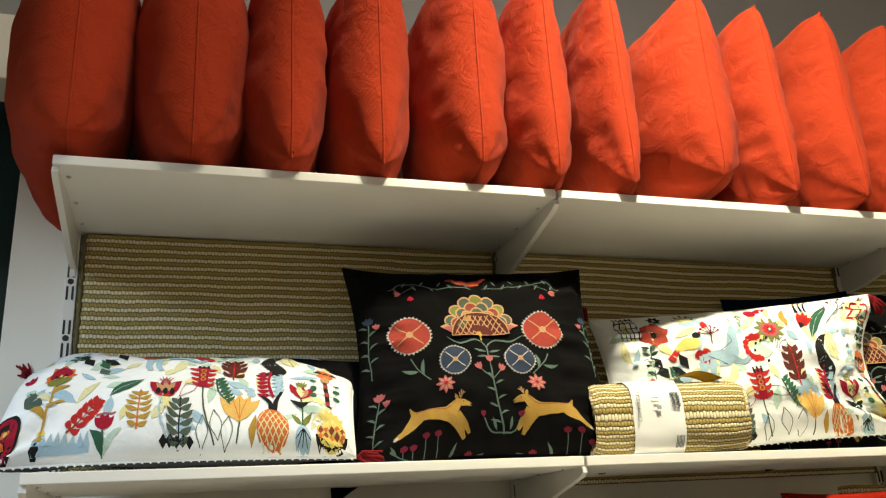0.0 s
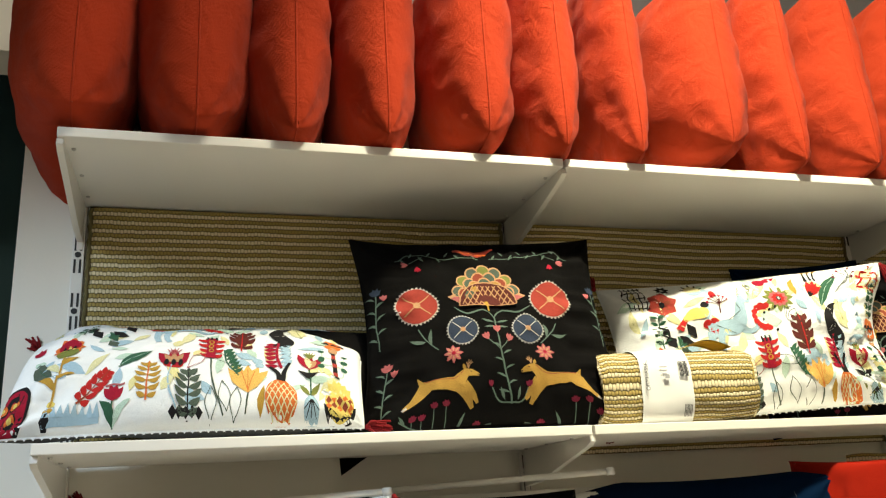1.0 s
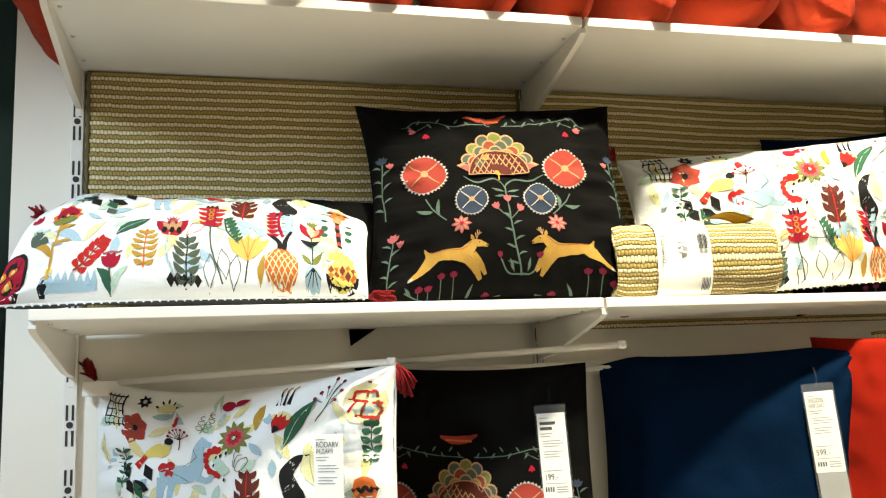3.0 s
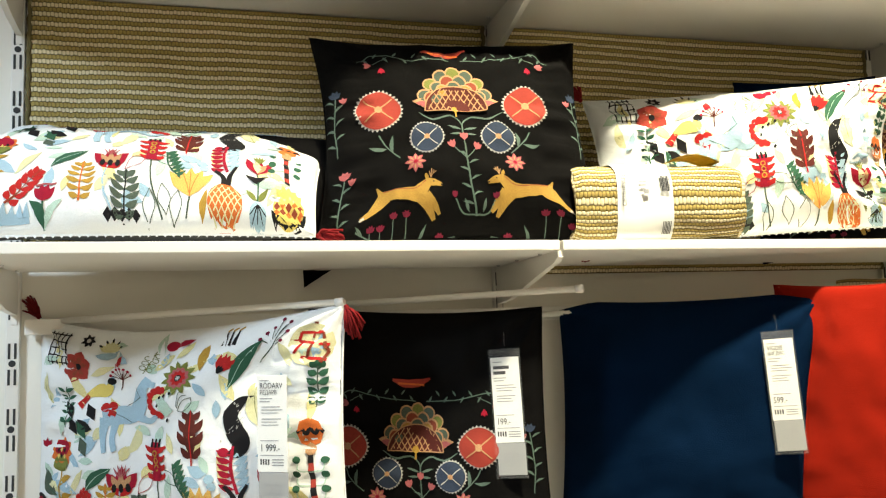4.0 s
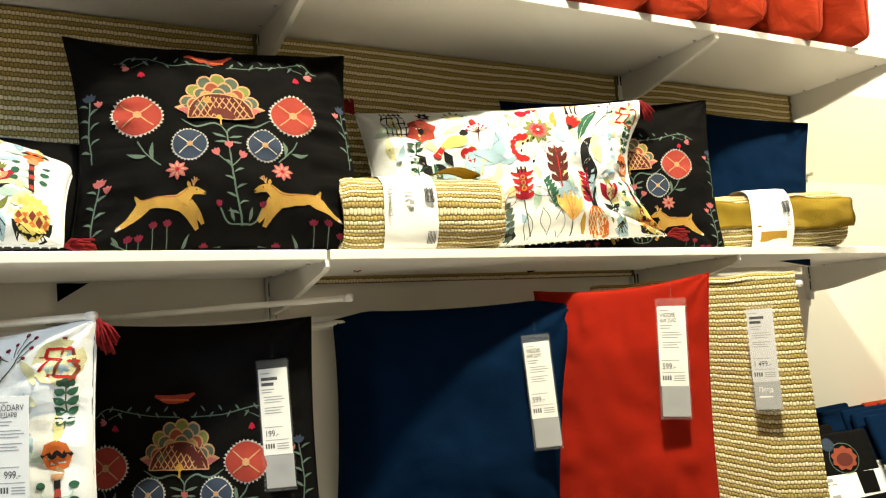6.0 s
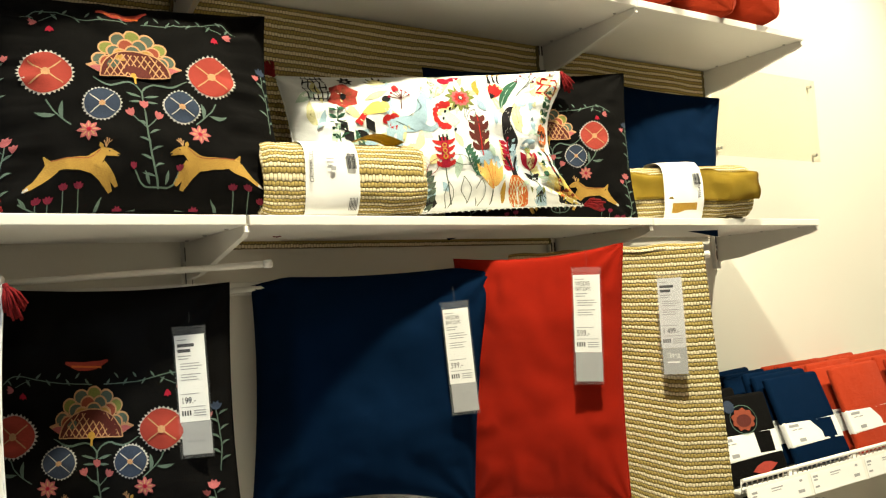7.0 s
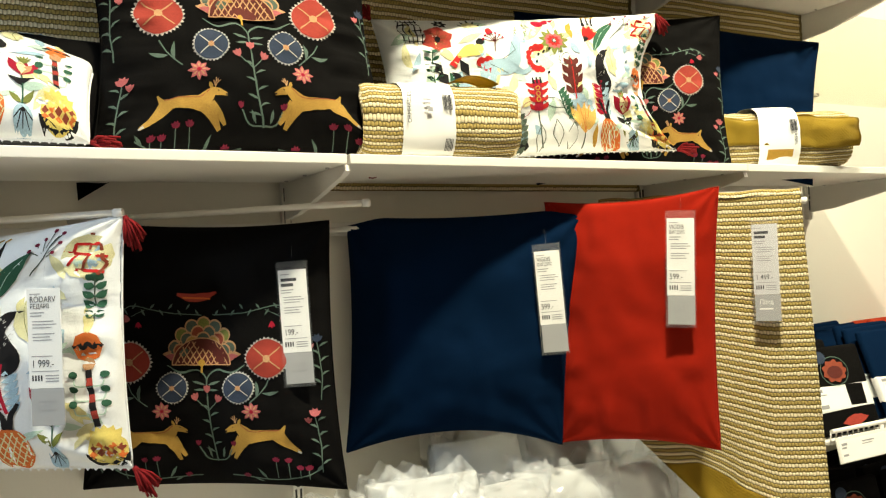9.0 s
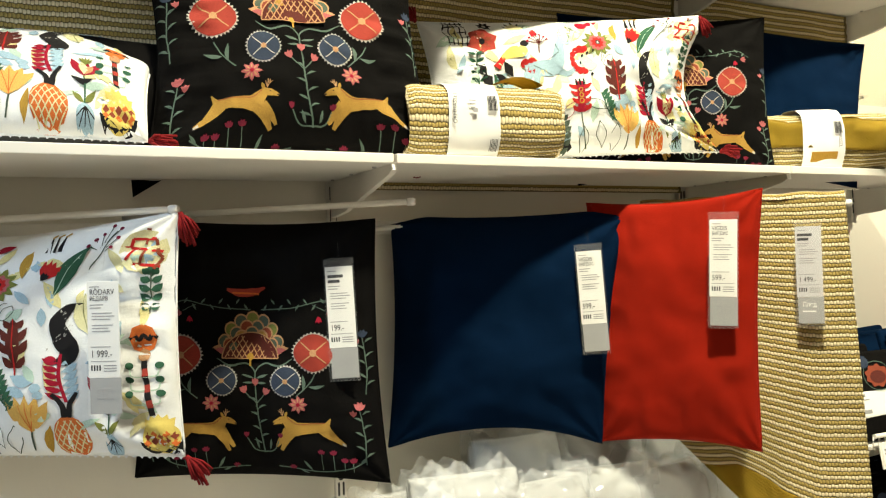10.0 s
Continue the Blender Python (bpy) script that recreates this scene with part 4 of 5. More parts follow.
    ring = [(-1 + 2 * k / 46, -1) for k in range(46)] + [(1, -1 + 2 * k / 50) for k in range(50)] + [(1 - 2 * k / 84, 1) for k in range(84)] + [(-1, 1 - 2 * k / 50) for k in range(50)]
    pts = []
    for k, (u, v) in enumerate(ring):
        p = S(u, v, -1)
        out = Vector((u * (abs(u) == 1), 0, v * (abs(v) == 1))).normalized()
        pts.append((p + Vector((0, -0.001, 0)), out, k))
    for (p, o, k), (q, o2, k2) in zip(pts, pts[1:] + pts[:1]):
        if not (k < 46):
            continue
        mid = (p + q) / 2 + o * 0.0055
        a, b, c = bm.verts.new(p - o * 0.002), bm.verts.new(q - o2 * 0.002), bm.verts.new(mid)
        a2, b2, c2 = (bm.verts.new(x.co + Vector((0, 0.0015, 0))) for x in (a, b, c))
        bm.faces.new((a, b, c)), bm.faces.new((c2, b2, a2))
        for x, y, x2, y2 in ((a, c, a2, c2), (c, b, c2, b2)):
            bm.faces.new((x, y, y2, x2))
    part("zigzag_braid", bm, WHITE_CLOTH, owner, "white zigzag braid along the edge")
    for cu, cv in ((-1, 1), (1, 1), (1, -1), (-1, -1)):
        aim = ((-0.5, -0.1, 0.8) if cu < 0 else (0.35, 0.1, -0.9)) if cv > 0 else (0.85 * cu, -0.2, 0.06 if on_shelf else -0.8)
        tassel(owner, S(cu, cv, -1) + Vector((0.002 * cu, 0, 0)), aim, YARN["wine"], 0.034 if on_shelf else 0.044)


def black_print(owner, S, w, h, scale=1.0, shift=(0, 0), down=None):
    """Embroidery of the black cushions, mirrored about a middle stem."""
    M = Motifs(owner, S, w, h, scale, shift)

    def at(X, Y, turn=0, size=1.0, mirror=1):
        Y = float(np.interp(Y, *down)) if down else Y
        return M.start((X - 608) * 0.00066, (330 - Y) * 0.00066, turn, size, mirror)

    for X, Y, mirror in ((362, 228, 1), (812, 218, -1)):
        m = at(X, Y, 0, 0.98, mirror)
        m.disc((0, 0), 0.047, 0.043, "white", 1, 34, 0.13, 0, 0, 0.03).disc((0, 0), 0.0443, 0.0403, "coral", 4, 0, 0, 0, 28, 0.03)
        for a in (40, 140):
            d = (0.038 * math.cos(radians(a)), 0.036 * math.sin(radians(a)))
            m.strip([(-d[0], -d[1]), d], 0.0026, "peach", 6, 14)
        m.disc((0, 0), 0.008, 0.008, "peach", 7).done("red_flower_motif")
        m = at(X, Y + 100, 0, 1, mirror)
        m.strip([(-0.002, 0.022), (0.010, 0.002), (0.040, -0.026)], 0.0036, "stem").leaf((0.014, -0.006), (-0.022, -0.002), 0.011, "stem", 1, 0.1).leaf((0.026, -0.014), (0.026, 0.020), 0.011, "stem", 1, 0.1).done("leaf_motif")
    for X in (503, 717):
        m = at(X, 308)
        m.disc((0, 0), 0.033, 0.033, "white", 1, 30, 0.13, 0, 0, 0.02).disc((0, 0), 0.0308, 0.0308, "denim", 4, 0, 0, 0, 26, 0.02)
        for a in (40, 140):
            d = (0.027 * math.cos(radians(a)), 0.027 * math.sin(radians(a)))
            m.strip([(-d[0], -d[1]), d], 0.0018, "white", 6, 12)
        m.disc((0, 0), 0.0055, 0.0055, "peach", 7).done("blue_flower_motif")
    for X in (466, 757):
        m = at(X, 383)
        m.petals((0, 0), 8, 0.002, 0.020, 0.009, "pink", 1).petals((0, 0), 8, 0.005, 0.015, 0.003, "peach", 2).disc((0, 0), 0.004, 0.004, "crimson", 3).done("star_motif")
    # scaled crown
    m = at(597, 235)
    for row, (count, rad, key) in enumerate(((7, 0.066, "peach"), (6, 0.052, "peach"), (5, 0.040, "peach"))):
        for k in range(count):
            a = radians(22 + 136 * k / (count - 1))
            c = (rad * 0.98 * math.cos(a), 0.006 + rad * 1.22 * math.sin(a))
            m.disc(c, 0.0155, 0.0155, "peach", 1 + 2 * row).disc((c[0], c[1] - 0.001), 0.0125, 0.0125, ("olive", "rust", "mustard")[row % 3] if k % 2 else "moss", 2 + 2 * row)
    for sx in (1, -1):
        m.leaf((0.048 * sx, 0.0), (0.086 * sx, 0.022), 0.020, "peach", 2, 0.2 * sx).leaf((0.052 * sx, 0.002), (0.080 * sx, 0.018), 0.013, "pink", 3, 0.2 * sx)
    m.done("crown_motif")
    m = at(597, 235)
    k = m.mat("brown")
    arc = [(0.062 * math.cos(math.pi * i / 20), 0.056 * math.sin(math.pi * i / 20)) for i in range(21)]
    for ring_in, ring_out in ((0.0, 0.5), (0.5, 1.0)):
        vi = [m.vert((x * ring_in, z * ring_in), 8) for x, z in arc]
        vo = [m.vert((x * ring_out, z * ring_out), 8) for x, z in arc]
        for i in range(20):
            m.face((vi[i], vi[i + 1], vo[i + 1], vo[i]), k)
    for j in range(-4, 6):
        x = 0.0125 * j - 0.006
        for sx in (1, -1):
            pts = [(x + sx * 0.03 * f, 0.05 * f) for f in (0.02, 0.25, 0.5, 0.75, 0.95)]
            pts = [p for p in pts if (p[0] / 0.062) ** 2 + (p[1] / 0.056) ** 2 < 0.97]
            if len(pts) > 1:
                m.strip(pts, 0.0022, "peach", 9, 6)
    m.strip(arc, 0.0026, "peach", 10, 24).strip([(-0.062, 0), (0.062, 0)], 0.0022, "peach", 10, 12)
    m.disc((0, 0.004), 0.007, 0.008, "ochre", 10).strip([(0, 0), (0, -0.016)], 0.004, "ochre", 10).done("scaled_centre_motif")
    # middle stem
    m = at(612, 245)
    for sx in (1, -1):
        m.strip([(0, -0.045), (0.002 * sx, -0.02), (0.022 * sx, -0.004), (0.055 * sx, -0.010), (0.084 * sx, 0.006)], [0.004, 0.004, 0.005, 0.006, 0.002], "stem", 1, 16)
        m.leaf((0.002 * sx, -0.036), (0.030 * sx, -0.028), 0.008, "stem").leaf((0.002 * sx, -0.046), (0.026 * sx, -0.046), 0.007, "stem")
    m.done("leaf_motif")
    m = at(615, 330)
    m.strip([(0, -0.004), (0.004, -0.06), (0.014, -0.146)], 0.0042, "stem", 1, 12)
    for k in range(7):
        z = -0.030 - 0.016 * k
        sx = 1 if k % 2 else -1
        m.leaf((0.004 + 0.001 * k, z), (0.004 + 0.001 * k + 0.019 * sx, z + 0.009), 0.0065, "stem", 1, 0.1 * sx)
    for c, t in (((-0.001, 0.008), 0), ((-0.024, -0.008), 20), ((0.022, -0.012), -20)):
        m.petals(c, 3, -0.004, 0.014, 0.009, "pink", 2, 60 + t, 60).strip([c, (0.002, -0.034)], 0.0026, "stem", 1)
    for sx in (1, -1):
        m.strip([(0.014, -0.144), (0.014 + 0.022 * sx, -0.138), (0.014 + 0.036 * sx, -0.112)], 0.0036, "stem", 1).petals((0.014 + 0.038 * sx, -0.108), 3, -0.003, 0.010, 0.007, "plum", 2, 60, 60).leaf((0.014 + 0.012 * sx, -0.138), (0.014 + 0.018 * sx, -0.112), 0.008, "stem")
    m.done("stem_motif")
    # leaping mustard figures, plain
    for X, mirror, drop in ((440, 1, 0), (774, -1, -8)):
        m = at(X, 470 + drop, 0, 0.83, mirror)
        m.strip([(-0.062, 0.006), (-0.030, 0.002), (0.005, 0.0), (0.036, -0.002)], [0.020, 0.026, 0.030, 0.040], "mustard", 1, 14)
        m.strip([(0.028, 0.000), (0.043, 0.018), (0.054, 0.027)], [0.038, 0.025, 0.018], "mustard", 1)
        m.strip([(0.046, 0.027), (0.062, 0.022), (0.081, 0.014)], [0.015, 0.018, 0.006], "mustard", 1)
        m.leaf((0.049, 0.030), (0.043, 0.046), 0.008, "mustard", 1).disc((0.062, 0.025), 0.0018, 0.0018, "black", 2, n=6).disc((0.079, 0.015), 0.0026, 0.0022, "black", 2, n=6)
        m.strip([(-0.056, 0.008), (-0.067, 0.026)], [0.014, 0.003], "mustard", 1)
        m.strip([(-0.048, 0.000), (-0.064, -0.018), (-0.080, -0.032), (-0.099, -0.043)], [0.034, 0.024, 0.014, 0.009], "mustard", 1)
        m.strip([(-0.091, -0.040), (-0.101, -0.045)], [0.007, 0.004], "white", 2)
        m.strip([(0.034, -0.008), (0.048, -0.030), (0.064, -0.060)], [0.030, 0.019, 0.008], "mustard", 1)
        m.strip([(0.042, -0.006), (0.060, -0.028), (0.076, -0.050)], [0.026, 0.017, 0.007], "mustard", 1)
        m.strip([(-0.052, 0.014), (-0.02, 0.013), (0.02, 0.012), (0.044, 0.030)], 0.0018, "rust", 2, 14)
        for a, reach in ((64, 0.016), (84, 0.020), (104, 0.015)):
            d = Vector((math.cos(radians(a)), math.sin(radians(a))))
            m.strip([(0.055, 0.034), Vector((0.055, 0.034)) + d * reach], 0.0016, "peach", 1)
            m.strip([Vector((0.055, 0.034)) + d * reach * 0.55, Vector((0.061, 0.036)) + d * reach * 0.8], 0.0013, "peach", 1)
        m.done("mustard_motif")
    # flowering ground lines
    for X, mirror in ((450, 1), (815, -1)):
        m = at(X, 600, 0, 1, mirror)
        m.strip([(-0.095, 0.022), (-0.06, 0.006), (0.0, -0.006), (0.09, 0.004)], 0.0036, "stem", 1, 18)
        for x, z, key in ((-0.050, 0.020, "plum"), (-0.028, 0.036, "plum"), (-0.004, 0.038, "plum"), (0.06, 0.0, "plum"), (-0.068, 0.020, "plum")):
            m.strip([(x + 0.002, -0.002), (x, z)], 0.0022, "stem").petals((x, z), 4, -0.002, 0.010, 0.007, key, 2, 40, 100)
        m.leaf((0.02, -0.004), (0.034, 0.022), 0.008, "stem").leaf((0.05, 0.0), (0.028, -0.012), 0.007, "stem").leaf((-0.08, 0.014), (-0.096, 0.030), 0.008, "stem").done("ground_vine_motif")
    # top vines with a plain red shape between them
    m = at(575, 66)
    m.strip([(-0.042, 0.004), (-0.015, -0.004), (0.015, -0.002), (0.046, 0.008)], [0.006, 0.018, 0.018, 0.004], "coral", 1, 12).strip([(-0.03, -0.004), (0.03, -0.006)], 0.004, "orange", 2).done("red_shape_motif")
    for mirror in (1, -1):
        m = at(608 - 170 * mirror, 92, 0, 1, mirror)
        m.strip([(-0.080, -0.010), (-0.050, 0.010), (-0.010, 0.004), (0.030, -0.004), (0.100, -0.008)], 0.0030, "stem", 1, 20)
        for k in range(9):
            x = -0.066 + 0.019 * k
            m.leaf((x, 0.004), (x + 0.009, 0.016 if k % 2 else -0.010), 0.006, "stem")
        m.petals((-0.056, -0.018), 3, -0.004, 0.014, 0.008, "pink", 2, 140, 70).petals((-0.034, -0.026), 3, -0.003, 0.012, 0.007, "crimson", 2, 230, 70).strip([(-0.05, -0.012), (-0.02, 0.002)], 0.002, "stem").done("vine_motif")
        for X, Y in ((232, 240), (255, 470)):
            m = at(608 + (X - 608) * mirror, Y, 0, 1, mirror)
            m.strip([(0.004, -0.075), (-0.002, -0.02), (0.004, 0.045)], 0.0034, "stem", 1, 12)
            for k in range(7):
                z, sx = -0.055 + 0.015 * k, 1 if k % 2 else -1
                m.leaf((0.0, z), (0.018 * sx, z + 0.010), 0.0065, "stem", 1, 0.1 * sx)
            m.petals((0.004, 0.048), 4, -0.003, 0.016, 0.009, "pink" if Y > 300 else "denim", 2, 40, 100).petals((0.018, 0.034), 3, -0.003, 0.012, 0.007, "pink", 2, 50, 80).done("side_vine_motif")


ACROSS = ((0, 0.115, 0.34, 0.455, 0.61, 0.715, 0.815, 0.955, 1), (0, 0.138, 0.45, 0.555, 0.662, 0.757, 0.842, 0.93, 1))
white_print(white_1, S_white_1, 0.62, 0.40, ACROSS, ((0, 0.1, 0.3, 1), (-0.01, 0.085, 0.29, 1)), True, 1.0)
white_print(white_2, S_white_2, 0.71, 0.345, ((0, 0.175, 0.475, 0.61, 0.715, 0.925, 1), (0, 0.175, 0.505, 0.645, 0.755, 0.935, 1)), None, True, 1.14)
white_print(white_3, S_white_3, 0.645, 0.425, None, None, False, 1.1)
black_print(black_1, S_black_1, 0.55, 0.455, 1.04, (0.002, 0.0), ((66, 92, 223, 308, 470, 600), (78, 98, 278, 378, 552, 668)))
black_print(black_2, S_black_2, 0.50, 0.405, 0.92, (0.016, -0.05))
black_print(black_3, S_black_3, 0.515, 0.53, 0.95, (0.0, -0.075), ((66, 92, 223, 600), (10, 60, 218, 600)))

# ---- rolled throws ----
def rolled_throw(name, m, length, high, deep, label, hem=False, band=(0.0, 0.12)):
    """A folded and rolled knitted throw with loose layers at its end, and a paper band."""
    ob = thing(name, m, label, "throw", "rolled throws")

    def skin(grow, x0, x1, seed, nx, turns=44, inset=0.0):
        bm = bmesh.new()

        def at(i, j):
            a = 2 * math.pi * i / turns
            f = j / nx
            x = x0 + (x1 - x0) * f
            end = 1 - inset * (max(0, abs(2 * f - 1) - 0.86) / 0.14) ** 2
            c, s = math.cos(a), math.sin(a)
            n = 0.006 * noise.noise(Vector((x * 9, c * 1.2 + seed, s * 1.2))) + 0.003 * noise.noise(Vector((x * 30, c * 3 + seed, s * 3)))
            ry, rz = deep / 2 * end + grow, high / 2 * end + grow
            y = math.copysign(abs(c) ** 0.7, c) * (ry + n)
            z = math.copysign(abs(s) ** 0.75, s) * (rz + n)
            ridge = 0.0016 * abs(math.sin(2 * math.pi * (a * 0.075) / PITCH)) if grow == 0 else 0
            return Vector((x, y * (1 + ridge * 8), max(z * (1 + ridge * 8), -high / 2 + 0.001) + high / 2))

        sheet(bm, turns, nx, at, 0, lambda i, j: (x0 + (x1 - x0) * j / nx, 2 * math.pi * i / turns * 0.095), wrap=True)
        return bm

    bm = skin(0, -length / 2, length / 2, 1.0, 26, 88, 0.10)
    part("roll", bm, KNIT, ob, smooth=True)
    # folded layers at both ends, as flattened spirals
    for sx in (-1, 1):
        for k in range(4):
            bm = bmesh.new()
            sc = 1 - 0.23 * k

            def at(i, j, sc=sc, sx=sx, k=k):
                a = 2 * math.pi * i / 28
                r = 0.012
                t = 2 * math.pi * j / 8
                y = math.copysign(abs(math.cos(a)) ** 0.7, math.cos(a)) * (deep / 2 * sc - r + r * math.cos(t) * 0.6)
                z = math.copysign(abs(math.sin(a)) ** 0.75, math.sin(a)) * (high / 2 * sc - r + r * math.cos(t) * 0.6)
                return Vector((sx * (length / 2 - 0.010 + 0.010 * math.sin(t) * (1 - 0.1 * k) + 0.004 * math.sin(a * 3 + k)), y, z + high / 2))

            sheet(bm, 28, 8, at, 0, lambda i, j: (i * 0.014, j * 0.004), wrap=True)
            part("folded_layer", bm, KNIT, ob, smooth=True)
    if hem:
        bm = bmesh.new()

        def at(i, j):
            x = -length / 2 - 0.004 + (length + 0.012) * i / 30
            f = j / 10
            a = radians(191 - (46 + 6 * math.sin(x * 21)) * f + 4 * math.sin(x * 13))
            n = 0.012 * noise.noise(Vector((x * 14, f * 2.5, 5.0))) + 0.005 * noise.noise(Vector((x * 40, f * 5, 2.0)))
            press = max(0.12, min(1.0, abs(x - (band[0] + band[1]) / 2) / 0.035 - 1.3))
            n *= press
            lump = 0.014 * math.exp(-((x - length * 0.36) / 0.05) ** 2) * math.sin(math.pi * f)
            c, s = math.cos(a), math.sin(a)
            y = math.copysign(abs(c) ** 0.7, c) * (deep / 2 + 0.0085 + n + lump)
            z = math.copysign(abs(s) ** 0.75, s) * (high / 2 + 0.0075 + n)
            return Vector((x, y, z + high / 2))

        sheet(bm, 30, 10, at)
        bmesh.ops.solidify(bm, geom=bm.faces[:], thickness=-0.004)
        part("hem", bm, MUSTARD_CLOTH, ob, "mustard yellow knitted hem", True)
    else:
        bm = bmesh.new()
        sheet(bm, 10, 4, lambda i, j: Vector((0.02 + 0.11 * i / 10, -0.045 + 0.07 * j / 4, high + 0.002 + 0.016 * math.sin(math.pi * i / 10) + 0.004 * noise.noise(Vector((i, j, 3))))))
        bmesh.ops.solidify(bm, geom=bm.faces[:], thickness=0.006)
        part("corner", bm, MUSTARD_CLOTH, ob, "mustard corner folded over the roll", True)
    bm = skin(0.0045 if not hem else 0.0135, band[0], band[1], 1.0, 6, 44)
    paper = part("paper_band", bm, PAPER, ob, "white printed paper band", True)

    def stick(a0, x, w, hgt, name_, mat):
        """A small printed patch on the band's front."""
        bm = bmesh.new()

        def at(i, j):
            xx, s = x + w * (i / 2 - 0.5), (a0 + hgt * (j / 4 - 0.5)) / (high / 2)
            c = -math.sqrt(max(0.02, 1 - min(1, abs(s)) ** 2.66)) ** 1.0
            return Vector((xx, math.copysign(abs(c) ** 0.75, c) * (deep / 2 + (0.0085 if not hem else 0.0175)), high / 2 + s * (high / 2 + 0.004)))

        sheet(bm, 2, 4, at, 0)
        return part(name_, bm, mat, paper)

    bx0, bx1 = band
    for k in range(7):
        stick(0.030, bx1 - 0.026 + 0.003 * k, 0.0014 + 0.0007 * (k % 3), 0.03, "printed_bar", INK)
    if hem:
        stick(-0.045, (bx0 + bx1) / 2, 0.07, 0.03, "printed_patch", YARN["ochre"])
    else:
        for k in range(6):
            stick(-0.05, bx1 - 0.022 + 0.003 * k, 0.0014, 0.022, "printed_bar", INK)
        for k in range(3):
            stick(0.034 - 0.007 * k, bx0 + 0.050, 0.016 - 0.003 * k, 0.0025, "printed_bar", GREY_INK)
        stick(0.015, (bx0 + bx1) / 2, 0.010, 0.008, "printed_bar", GREY_INK)
    return ob, paper


def lettering(text, parent, m, size, mat, name="lettering"):
    """Flat raised lettering in the built-in font."""
    data = bpy.data.curves.new(name, "FONT")
    data.body, data.size, data.extrude, data.offset = text, size * 1.08, 0.0001, 0.0
    tmp = new(name, data)
    bpy.context.view_layer.update()
    mesh = bpy.data.meshes.new_from_object(tmp.evaluated_get(bpy.context.evaluated_depsgraph_get()))
    bpy.data.objects.remove(tmp)
    mesh.materials.clear()
    mesh.materials.append(mat)
    ob = new(name, mesh)
    ob.parent, ob.matrix_local = parent, m
    return ob


roll_1, band_1 = rolled_throw("rolled_throw", pose(1.222, -0.317, MID, 0, 0, -6), 0.345, 0.152, 0.13, "olive and cream striped knitted throw rolled with a paper band", False, (-0.093, 0.018))
lettering("ORMHASSEL", band_1, pose(-0.078, -0.0735, 0.064, 90, -90, 0), 0.0105, INK)
roll_2, band_2 = rolled_throw("rolled_throw", pose(2.267, -0.293, MID, 0, 0, -22), 0.385, 0.150, 0.13, "rolled striped knitted throw with mustard hem and paper band", True, (-0.078, 0.032))
lettering("ORMHASSEL", band_2, pose(0.014, -0.083, 0.122, 90, 90, 0), 0.0115, INK)


